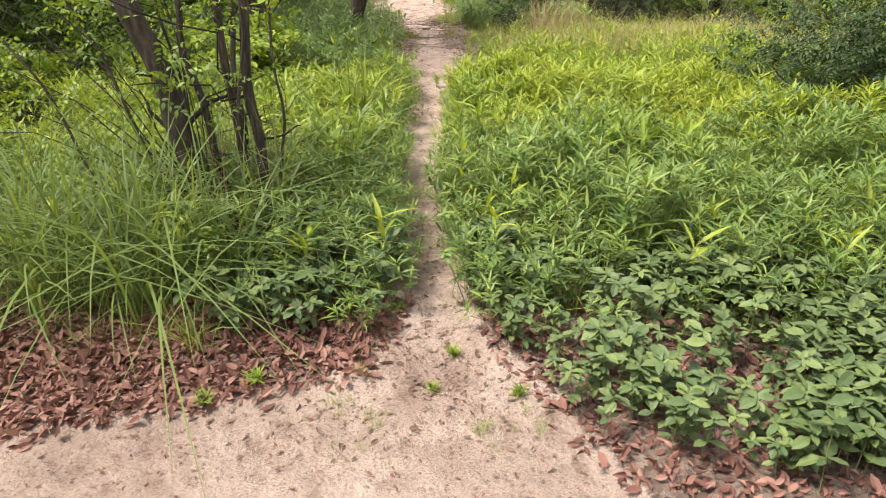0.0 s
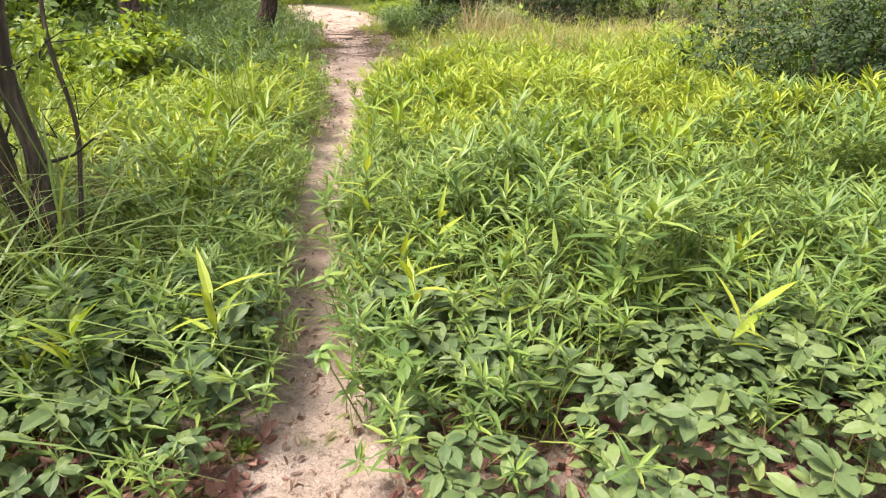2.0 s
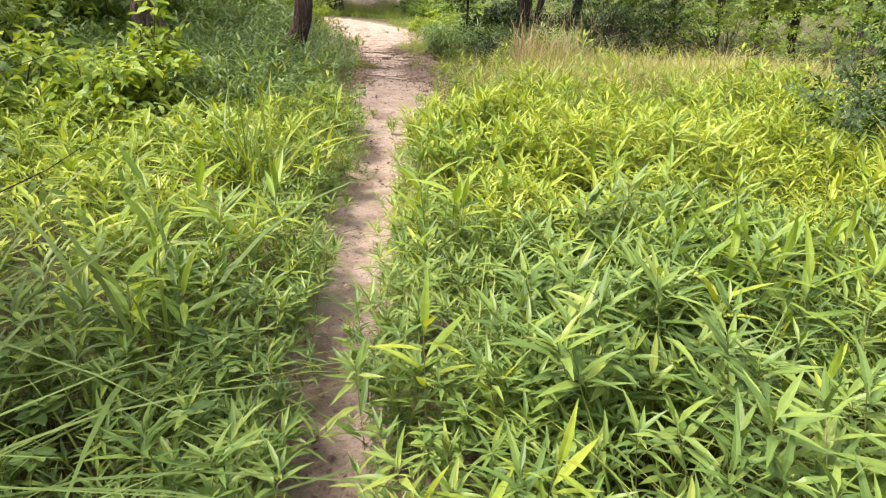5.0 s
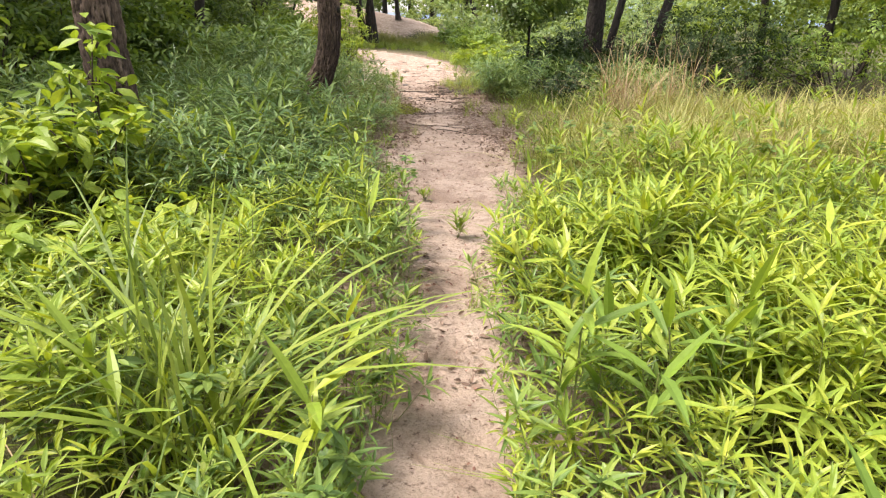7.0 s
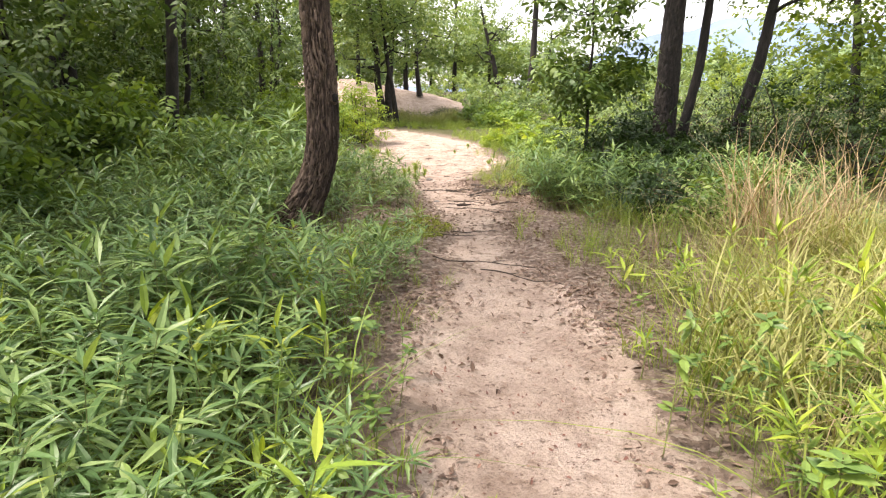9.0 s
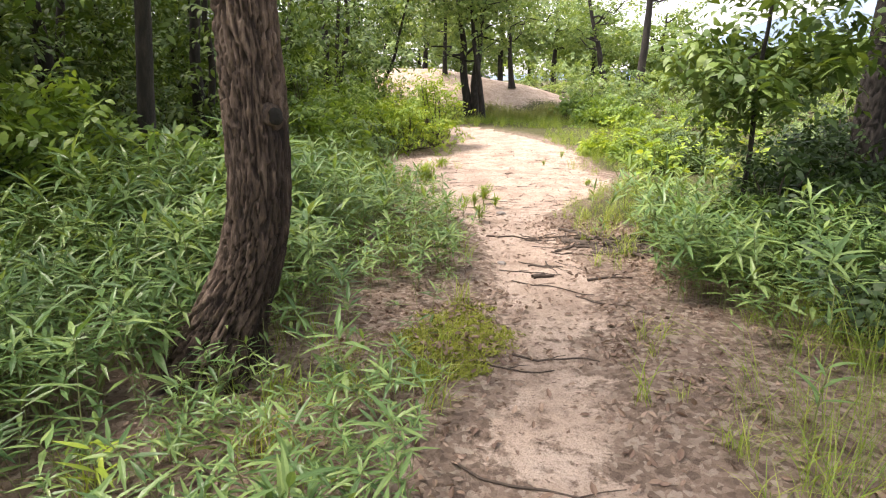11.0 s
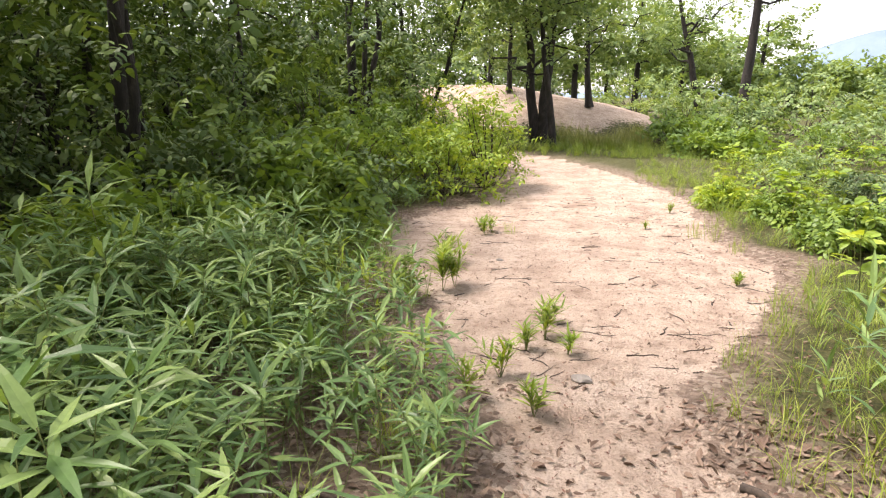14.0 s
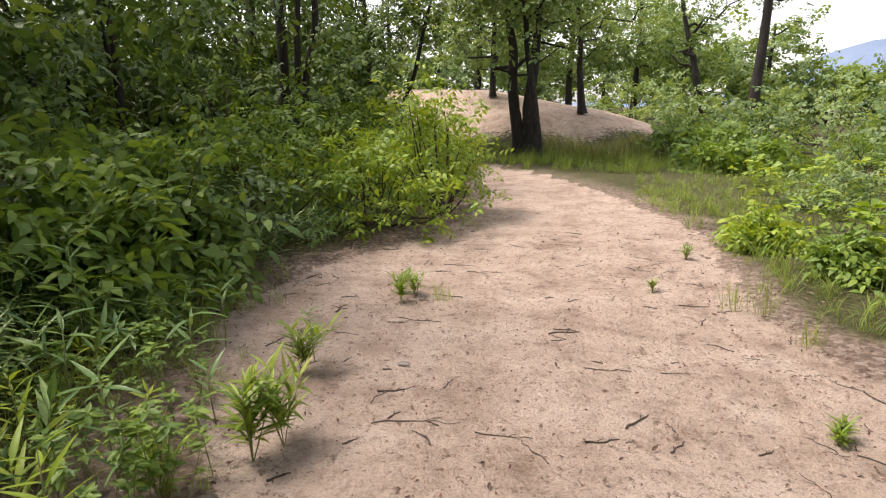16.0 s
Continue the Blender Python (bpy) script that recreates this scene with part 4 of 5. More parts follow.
tagged(new("backdrop", raw_mesh("mountain", np.array(mv), [mf], [M_HILL], None, True)), "mountain beyond the trees, coloured blue for the haze", "mountain", kind="structure")

# ---- undergrowth ----
LANCE = [leaf(1, 0.165, d, 0.3, 0.35) for d in (0.06, 0.2, 0.4)]
NARROW = [leaf(1, 0.17, d, 0.3, 0.36, 0, 2) for d in (0.04, 0.16, 0.36)]
def oak_leaf(droop):
    """A broad leaf, widest past its middle, with a wavy margin."""
    v, f, m = leaf(1, 0.54, droop, 0.2, 0.62, 0, 4)
    for k in range(4):
        v[1 + 3 * k, 0] *= 1.12 if k % 2 else 0.86
        v[3 + 3 * k, 0] *= 1.1 if k % 2 else 0.88
        v[[1 + 3 * k, 3 + 3 * k], 2] += 0.02 if k % 2 else -0.015
    return v, f, m


OVAL = [oak_leaf(d) for d in (0.08, 0.22, 0.38)]
OVAL_SMALL = [leaf(1, 0.5, d, 0.2, 0.5, 0, 2) for d in (0.08, 0.25)]


def bamboo_plant(seed, tall=0.42, leaves=9, long=0.17, rise=0.12, blades=None):
    """A stalk of dwarf bamboo: a few leaves up the stalk, a star of leaves round its tip."""
    r = np.random.default_rng(seed)
    sh = Shape()
    lean = r.normal(0, 0.09, 2)
    line = np.array([(lean[0] * u * u, lean[1] * u * u, tall * u) for u in (0, 0.5, 1)])
    sh.add(*tube(line, (0.0025, 0.002, 0.0012), 3, 1))
    a0, low = r.uniform(0, 6.28), leaves // 3
    for k in range(leaves):
        star = k >= low
        u = 0.86 + 0.14 * (k - low) / (leaves - low) if star else 0.4 + 0.4 * k / low
        at = np.array([lean[0] * u * u, lean[1] * u * u, tall * u])
        inner = (k - low) / (leaves - low)
        up = r.normal(rise + 0.75 * inner * inner, 0.2) if star else r.normal(0.05 + rise, 0.25)
        turn = a0 + k * 2.4 + r.normal(0, 0.3)
        spread(sh, (blades or NARROW)[r.integers(3)], spin(up, 0, turn), np.array([long * r.uniform(0.7, 1.15) * (1 - 0.25 * inner * star)]), at[None])
    return sh.done()


def sprout(seed, tall=0.28, leaves=9, long=0.11, blades=OVAL):
    """A low broad-leaved sprout."""
    r = np.random.default_rng(seed)
    sh = Shape()
    sh.add(*tube([(0, 0, 0), (0.01, 0, tall * 0.6), (0.015, 0.01, tall)], (0.003, 0.0025, 0.0015), 3, 1))
    for k in range(leaves):
        u = (0.45 if k < leaves // 3 else 0.82) + 0.18 * (k + 1) / leaves
        spread(sh, blades[r.integers(len(blades))], spin(r.normal(0.18, 0.22), r.normal(0, 0.2), k * 2.4 + r.normal(0, 0.4)), np.array([long * r.uniform(0.6, 1.2)]), np.array([[0.01, 0, tall * u]]))
    return sh.done()


def blade(length, width, lean, arch, turn, base, segs=6):
    u = np.linspace(0, 1, segs + 1)
    out, up = length * (lean * u + arch * u ** 2.4), length * (u - 0.55 * arch * u ** 2.6)
    w = width * 0.5 * np.sin(np.clip(u * 0.86 + 0.14, 0, 1) * np.pi) ** 0.7
    w[-1] = 0.0003
    c, s = math.cos(turn), math.sin(turn)
    v = []
    for k in range(segs + 1):
        for side in (-1, 1):
            v.append((base[0] + c * out[k] - s * w[k] * side, base[1] + s * out[k] + c * w[k] * side, base[2] + up[k]))
    f = []
    for k in range(segs):
        a = 2 * k
        f += [(a, a + 1, a + 3), (a, a + 3, a + 2)]
    return np.array(v), np.array(f)


def tuft(seed, blades=24, tall=0.35, width=0.006, spread_m=0.04, arch=0.45, segs=5):
    r = np.random.default_rng(seed)
    sh = Shape()
    for k in range(int(blades)):
        a = r.uniform(0, 6.28)
        v, f = blade(tall * r.uniform(0.5, 1.1), width * r.uniform(0.7, 1.3), r.uniform(0.05, 0.4), r.uniform(0.1, 2 * arch), a, (*(r.normal(0, spread_m, 2)), 0), segs)
        sh.add(v, f, 0)
    return sh.done()


def scatter(count, x0, x1, y0, y1, keep, seed):
    """Places in a rectangle, thinned by keep(x, y) between 0 and 1."""
    r = np.random.default_rng(seed)
    x, y = r.uniform(x0, x1, count), r.uniform(y0, y1, count)
    ok = r.random(count) < keep(x, y)
    return x[ok], y[ok]


def sow(name, templates, spots, size, materials, label, category, seed, tilt=0.12, grow=None, lift=-0.01):
    """One sheet of plants that nobody could count."""
    r = np.random.default_rng(seed)
    x, y = spots
    n = len(x)
    pick = r.integers(0, len(templates), n)
    if templates is BAMBOO or templates is OPEN_BAMBOO:
        templates = templates + (BAMBOO_FAR if templates is BAMBOO else OPEN_BAMBOO_FAR)
        pick = pick + 8 * (trail_inside(x, y) < -1.4)
    sh = Shape()
    place = np.stack([x, y, height(x, y) + lift], 1)
    sc = r.uniform(size[0], size[1], n) * (grow(x, y) if grow else 1)
    rot = spin(r.normal(0, tilt, n), r.normal(0, tilt, n), r.uniform(0, 6.28, n))
    for k, t in enumerate(templates):
        w = pick == k
        spread(sh, t, rot[w], sc[w], place[w])
    return tagged(new(name, sh.mesh(name, materials)), label, category, kind="stuff")


def off_trail(x, y, a=0.02, b=0.3):
    return smooth(a, b, -trail_inside(x, y))


def clumpy(x, y, s, seed, lo=0.3, hi=0.7):
    return smooth(lo, hi, vnoise(x * s, y * s, seed))


BAMBOO = [bamboo_plant(400 + k, 0.28 + 0.034 * k, 11 + k % 4, 0.12 + 0.014 * (k % 4)) for k in range(8)]
OPEN_BAMBOO = [bamboo_plant(410 + k, 0.28 + 0.034 * k, 11 + k % 4, 0.12 + 0.014 * (k % 4), 0.45) for k in range(8)]
PLAIN = [leaf(1, 0.19, d, 0.3, 0.36, 0, 1) for d in (0.04, 0.16, 0.36)]
BAMBOO_FAR = [bamboo_plant(400 + k, 0.28 + 0.034 * k, 11 + k % 4, 0.12 + 0.014 * (k % 4), 0.12, PLAIN) for k in range(8)]
OPEN_BAMBOO_FAR = [bamboo_plant(410 + k, 0.28 + 0.034 * k, 11 + k % 4, 0.12 + 0.014 * (k % 4), 0.45, PLAIN) for k in range(8)]
bare_foot = lambda x, y: 1 - 0.96 * np.clip(1.6 * np.exp(-((x + 1.3) ** 2 / 0.4 + (y - 14.75) ** 2 / 0.75)) + 1.3 * np.exp(-((x + 1.7) ** 2 / 0.16 + (y - 17.0) ** 2 / 0.1)), 0, 1)
low_by_path = lambda x, y: (0.68 + 0.32 * smooth(0.0, 0.9, -trail_inside(x, y))) * (0.52 + 0.55 * vnoise(x * 1.1, y * 1.1, 33) + 0.5 * vnoise(x * 2.7, y * 2.7, 34)) * (1 + 0.3 * smooth(-1.5, -2.8, x) * smooth(14.2, 16, y) * (1 - smooth(18.5, 19.5, y)))
FANS = []
for k in range(4):
    fr = np.random.default_rng(470 + k)
    fs = Shape().add(*tube([(0, 0, 0), (0.01, 0.01, 0.2), (0.02, 0.0, 0.38 + 0.03 * k)], (0.0035, 0.003, 0.002), 3, 1))
    for q in range(9):
        fz = (0.38 + 0.03 * k) * (0.62 + 0.38 * q / 8)
        spread(fs, LANCE[fr.integers(3)], spin(fr.normal(0.6, 0.28), 0, q * 2.4 + fr.normal(0, 0.3)), np.array([fr.uniform(0.14, 0.21)]), np.array([[0.015, 0.0, fz]]))
    FANS.append(fs.done())
sow("bamboo_fans", FANS, scatter(560, -4.0, 4.5, 3.0, 12.0, lambda x, y: off_trail(x, y, 0.05, 0.15) * (0.3 + 0.7 * clumpy(x, y, 1.0, 26)), 26), (0.75, 1.25), [M_BAMBOO, M_STEM], "long-leaved bamboo fans standing over the meadow", "bamboo grass", 26, 0.15)
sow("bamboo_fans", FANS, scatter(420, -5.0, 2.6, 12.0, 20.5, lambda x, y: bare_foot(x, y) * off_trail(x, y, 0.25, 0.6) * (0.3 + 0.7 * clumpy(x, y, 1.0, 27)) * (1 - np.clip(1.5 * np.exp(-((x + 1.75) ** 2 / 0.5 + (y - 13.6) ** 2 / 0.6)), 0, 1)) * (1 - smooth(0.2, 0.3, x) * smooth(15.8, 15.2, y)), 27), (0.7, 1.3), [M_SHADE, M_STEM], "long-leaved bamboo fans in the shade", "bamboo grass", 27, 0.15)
sow("bamboo_fans", FANS, scatter(150, -1.5, 2.2, 4.6, 7.6, lambda x, y: off_trail(x, y, 0.1, 0.2) * clumpy(x, y, 1.5, 42, 0.3, 0.5) * (1 - 0.9 * np.exp(-((x + 1.1) ** 2 / 0.22 + (y - 6.45) ** 2 / 0.3))), 42), (1.1, 1.45), [M_FAN, M_STEM], "tall bamboo fans with long bright leaves by the path", "bamboo grass", 42, 0.15)
# the sunny meadow, on both hands of the path
sow("bamboo_grass", OPEN_BAMBOO, scatter(5200, -0.6, 4.5, 2.7, 6.2, lambda x, y: off_trail(x, y, -0.03, 0.08) * (0.3 + 0.7 * clumpy(x, y, 2.2, 9)) * (1 - 0.6 * smooth(3.6, 2.8, y)), 1), (0.65, 1.1), [M_MEADOW, M_STEM],
    "bright green dwarf bamboo leaves covering the meadow beside the path", "bamboo grass", 1, 0.14, low_by_path)
sow("bamboo_grass", OPEN_BAMBOO, scatter(1600, -4.2, 0.1, 3.0, 5.4, lambda x, y: off_trail(x, y, -0.03, 0.08) * (0.3 + 0.7 * clumpy(x, y, 2.2, 10)) * (1 - 0.85 * smooth(-0.8, -1.2, x) * smooth(4.1, 3.6, y)), 32), (0.65, 1.1), [M_MEADOW, M_STEM],
    "green dwarf bamboo leaves beside the path and tall reeds", "bamboo grass", 32, 0.14, low_by_path)
sow("bamboo_grass", OPEN_BAMBOO, scatter(1500, -1.3, 1.2, 3.6, 9.5, lambda x, y: smooth(-0.03, 0.05, -trail_inside(x, y)) * smooth(0.9, 0.4, -trail_inside(x, y)), 33), (0.6, 0.95), [M_MEADOW, M_STEM],
    "short dwarf bamboo leaning over the path's edges", "bamboo grass", 33, 0.25)
sow("bamboo_grass", OPEN_BAMBOO, scatter(3300, -4.2, 0.1, 5.2, 9.5, lambda x, y: smooth(-0.03 + 0.1 * smooth(7.4, 8.4, y), 0.08 + 0.35 * smooth(7.4, 8.4, y), -trail_inside(x, y)) * (0.3 + 0.7 * clumpy(x, y, 2.2, 10)) * (1 - 0.85 * np.exp(-((x + 1.1) ** 2 / 0.22 + (y - 6.45) ** 2 / 0.3))), 2), (0.65, 1.1), [M_BAMBOO, M_STEM],
    "bright green dwarf bamboo leaves covering the meadow beside the path", "bamboo grass", 2, 0.14, low_by_path)
sow("bamboo_grass", OPEN_BAMBOO, scatter(3000, 0.0, 6.5, 8.2, 12.6, lambda x, y: off_trail(x, y, 0.0, 0.2) * (0.35 + 0.65 * clumpy(x, y, 1.1, 11)) * (1 - 0.8 * smooth(10.0, 11.2, y)) * (1 - 0.6 * smooth(0.75, 0.3, -trail_inside(x, y))), 3), (0.7, 1.15), [M_BAMBOO, M_STEM],
    "yellow-green dwarf bamboo at the far side of the meadow", "bamboo grass", 3, 0.14, low_by_path)
sow("bamboo_grass", OPEN_BAMBOO, scatter(750, 4.3, 10, 3, 12.5, lambda x, y: 0.8 + 0 * x, 4), (0.8, 1.3), [M_BAMBOO, M_STEM], "bright green dwarf bamboo at the meadow's outer side", "bamboo grass", 4)
sow("bamboo_grass", OPEN_BAMBOO, scatter(3600, -0.4, 4.5, 5.6, 8.6, lambda x, y: off_trail(x, y, -0.03, 0.08) * smooth(5.4, 6.4, y) * (0.3 + 0.7 * clumpy(x, y, 2.2, 9)), 25), (0.75, 1.15), [M_BAMBOO, M_STEM],
    "sunlit yellow-green dwarf bamboo leaves beside the path", "bamboo grass", 25, 0.14, low_by_path)
# dwarf bamboo under the trees, in the leaf colour darkened for their shade
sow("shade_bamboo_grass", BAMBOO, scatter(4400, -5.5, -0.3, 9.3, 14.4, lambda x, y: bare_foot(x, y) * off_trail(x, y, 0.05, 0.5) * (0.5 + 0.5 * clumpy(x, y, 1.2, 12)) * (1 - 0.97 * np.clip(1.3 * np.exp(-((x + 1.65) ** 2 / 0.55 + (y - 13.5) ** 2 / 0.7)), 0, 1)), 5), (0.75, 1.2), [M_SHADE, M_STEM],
    "dwarf bamboo under the trees, its leaves coloured darker for their shade", "bamboo grass", 5, 0.14, low_by_path)
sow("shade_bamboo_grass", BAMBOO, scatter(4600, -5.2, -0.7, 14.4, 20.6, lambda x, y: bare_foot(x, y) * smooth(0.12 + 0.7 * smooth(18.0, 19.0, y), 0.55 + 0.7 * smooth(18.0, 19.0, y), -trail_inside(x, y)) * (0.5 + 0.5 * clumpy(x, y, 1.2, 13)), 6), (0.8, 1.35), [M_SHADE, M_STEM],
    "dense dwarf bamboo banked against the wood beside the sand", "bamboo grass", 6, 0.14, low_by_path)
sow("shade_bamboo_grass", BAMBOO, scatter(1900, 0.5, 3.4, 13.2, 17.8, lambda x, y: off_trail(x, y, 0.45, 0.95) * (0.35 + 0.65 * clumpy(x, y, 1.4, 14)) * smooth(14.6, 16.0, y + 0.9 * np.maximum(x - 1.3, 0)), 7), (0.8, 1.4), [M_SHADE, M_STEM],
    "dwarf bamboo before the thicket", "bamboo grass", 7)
sow("bamboo_grass", BAMBOO, scatter(120, -3.9, -1.7, 18.0, 20.8, lambda x, y: off_trail(x, y, 0.15, 0.4) * clumpy(x, y, 2.0, 43), 43), (0.45, 0.85), [M_BAMBOO, M_STEM], "low yellow-green bamboo along the sand's edge", "bamboo grass", 43, 0.2)
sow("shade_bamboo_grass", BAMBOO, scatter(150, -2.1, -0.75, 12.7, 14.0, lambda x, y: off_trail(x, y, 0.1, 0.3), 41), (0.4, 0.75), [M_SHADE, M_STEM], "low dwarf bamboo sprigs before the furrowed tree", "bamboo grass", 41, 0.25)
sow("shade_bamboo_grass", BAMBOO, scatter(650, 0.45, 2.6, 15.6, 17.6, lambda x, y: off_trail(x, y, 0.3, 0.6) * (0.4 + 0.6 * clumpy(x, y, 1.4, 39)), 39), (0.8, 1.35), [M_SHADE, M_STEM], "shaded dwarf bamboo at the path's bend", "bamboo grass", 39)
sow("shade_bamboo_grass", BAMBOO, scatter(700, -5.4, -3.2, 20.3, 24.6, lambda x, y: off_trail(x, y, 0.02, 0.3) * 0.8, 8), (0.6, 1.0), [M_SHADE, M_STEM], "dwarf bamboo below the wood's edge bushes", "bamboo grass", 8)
# broad-leaved sprouts near the start
SPROUTS = [sprout(430 + k, 0.2 + 0.03 * k, 11 + k, 0.072 + 0.005 * k) for k in range(5)]
oval_meshes = [raw_mesh("oak_leaf", t[0], [t[1]], [M_BROAD]) for t in OVAL]
stem_mesh = Shape().add(*tube([(0, 0, 0), (0.012, 0, 0.15), (0.016, 0.01, 0.26)], (0.003, 0.0025, 0.0015), 4)).mesh("sprout_stem", [M_STEM], True)
rs = np.random.default_rng(91)
spots = scatter(2900, 0.12, 4.2, 1.6, 4.0, lambda x, y: off_trail(x, y, 0.02, 0.2) * (0.25 + 0.75 * clumpy(x, y, 2.2, 15)) * (1 - smooth(2.9, 4.0, y)) * smooth(1.75, 2.1, y + 0.35 * vnoise(x * 2, y, 4)), 9)
SINGLE = 190
for k, (x, y) in enumerate(zip(*spots)):
    if k >= SINGLE:
        break
    root = thing("oak_sprout", on_ground(x, y, 0.01), "low oak sprout with dull green rounded leaves", "sprout", "oak sprouts by the road", rs.uniform(0, 360), rs.uniform(0.7, 1.2))
    part("stem", stem_mesh, root)
    for q in range(11):
        ob = part("leaf", oval_meshes[rs.integers(3)], root)
        up = (0.12 if q < 3 else 0.21) + 0.005 * q
        ob.matrix_basis = pose(0.014, 0.004, up, math.degrees(rs.normal(0.18, 0.22)), rs.normal(0, 11), q * 137.5 + rs.normal(0, 20)) @ Matrix.Scale(rs.uniform(0.055, 0.1), 4)
sow("oak_sprouts", SPROUTS, (spots[0][SINGLE:], spots[1][SINGLE:]), (0.6, 1.1), [M_BROAD, M_STEM], "low broad-leaved oak sprouts with dull green leaves", "sprouts", 9)
sow("oak_sprouts", SPROUTS, scatter(170, -1.3, -0.15, 2.7, 4.0, lambda x, y: off_trail(x, y, 0.02, 0.2) * 0.9, 10), (0.75, 1.15), [M_BROAD, M_STEM], "low broad-leaved sprouts beside tall grass", "sprouts", 10)
sow("oak_sprouts", SPROUTS, scatter(150, -4.0, -1.4, 6.5, 10.5, lambda x, y: clumpy(x, y, 0.9, 16, 0.4, 0.6), 11), (1.0, 1.7), [M_LIME, M_STEM], "yellow-green broad-leaved sprouts among dwarf bamboo", "sprouts", 11)
sow("oak_sprouts", SPROUTS, scatter(160, 0.6, 3.5, 20, 30, lambda x, y: off_trail(x, y, 0.2, 0.8) * 0.8, 12), (1.0, 1.9), [M_LIME, M_STEM], "yellow-green broad-leaved sprouts on the open slope", "sprouts", 12)
# small-leaved herbs mixed into the meadow
HERBS = [sprout(440 + k, 0.26 + 0.04 * k, 14 + 2 * k, 0.045 + 0.006 * k, OVAL_SMALL) for k in range(4)]
sow("meadow_herbs", HERBS, scatter(1500, -4.0, 4.5, 3.0, 11.5, lambda x, y: off_trail(x, y, 0.0, 0.1) * clumpy(x, y, 1.0, 29, 0.4, 0.65), 29), (0.8, 1.4), [M_MEADOW, M_STEM], "small-leaved herbs among the dwarf bamboo", "herbs", 29, 0.15)
# fine grass
TUFTS = [tuft(450 + k, 16, 0.24 + 0.03 * k, 0.0045, 0.03, 0.45, 3) for k in range(5)]
TALL_TUFTS = [tuft(485 + k, 13, 0.55 + 0.06 * k, 0.0038, 0.05, 0.55, 5) for k in range(4)]
hay = lambda x, y: off_trail(x, y, 0.5, 1.2) * smooth(9.8, 10.8, y + 0.5 * vnoise(x, y, 36)) * (1 - smooth(13.2, 14.4, y)) * (0.35 + 0.65 * clumpy(x, y, 0.9, 37))
sow("dry_grass", TALL_TUFTS, scatter(950, 0.8, 7.5, 9.5, 14.2, hay, 37), (0.7, 1.25), [M_DRY], "feathery straw-coloured grass between meadow and thicket", "grass", 37, 0.15)
sow("dry_grass", TALL_TUFTS, scatter(260, 0.8, 7.5, 9.8, 14.2, hay, 38), (0.8, 1.35), [M_STRAW], "brown withered stalks in the straw-coloured grass", "grass", 38, 0.15)
sow("dry_grass", TUFTS, scatter(1900, 0.5, 6.0, 9.8, 13.6, lambda x, y: off_trail(x, y, 0.25, 0.9) * (1 - smooth(11.6, 12.4, y) * (1 - smooth(2.0, 2.6, x))) * (0.3 + 0.7 * clumpy(x, y, 1.0, 17)) * smooth(10.0, 11.2, y), 13), (1.2, 2.3), [M_DRY], "fine dry yellowish grass between path and thicket", "grass", 13)
sow("sparse_grass", TUFTS, scatter(650, -2.0, 2.4, 12.2, 18.5, lambda x, y: off_trail(x, y, -0.02, 0.4) * clumpy(x, y, 1.6, 18, 0.3, 0.6), 14), (0.6, 1.15), [M_GRASS], "sparse thin grass on leaf-strewn soil", "grass", 14)
sow("sparse_grass", TALL_TUFTS, scatter(330, 0.5, 3.0, 12.6, 16.2, lambda x, y: off_trail(x, y, 0.15, 0.6) * clumpy(x, y, 1.3, 40, 0.3, 0.6), 40), (0.45, 0.9), [M_GRASS], "thin half-dry grass on the shaded soil", "grass", 40, 0.2)
sow("sparse_grass", TUFTS, scatter(2500, -0.8, 3.0, 18.2, 33, lambda x, y: off_trail(x, y, -0.05, 0.25) * (0.1 + 0.9 * clumpy(x, y, 1.7, 19, 0.4, 0.65)), 15), (0.4, 0.95), [M_GRASS], "yellow-green grass fringing the open sand", "grass", 15)
sow("sparse_grass", TUFTS, scatter(2200, -6.5, 1.5, 31.0, 36.5, lambda x, y: off_trail(x, y, 0.0, 0.3) * (1 - smooth(33.6, 35, y)) * (0.25 + 0.75 * clumpy(x, y, 1.2, 64)), 16), (0.7, 1.5), [M_GRASS], "yellow-green grass at the foot of the mound", "grass", 16)
sow("dry_grass", TUFTS, scatter(420, -3.4, 0.4, 33.2, 35.6, lambda x, y: clumpy(x, y, 1.1, 65), 17), (1.2, 2.4), [M_DRY], "dry brown grass on the mound's foot", "grass", 17)
sow("sparse_grass", TUFTS, scatter(900, -4, 4, 2.6, 12, lambda x, y: off_trail(x, y, -0.02, 0.1), 18), (0.6, 1.2), [M_GRASS], "thin grass among the dwarf bamboo", "grass", 18)


sow("meadow_grass", [tuft(460 + k, 14, 0.6 + 0.06 * k, 0.006, 0.03, 0.6, 6) for k in range(4)], scatter(340, -4, 4.5, 3.4, 11.5, lambda x, y: off_trail(x, y, 0.1, 0.3) * clumpy(x, y, 0.8, 28), 28), (0.7, 1.1), [M_GRASS], "thin arching grass among the dwarf bamboo", "grass", 28)
# tall grass clumps, each a thing of its own
blade_kinds = {}


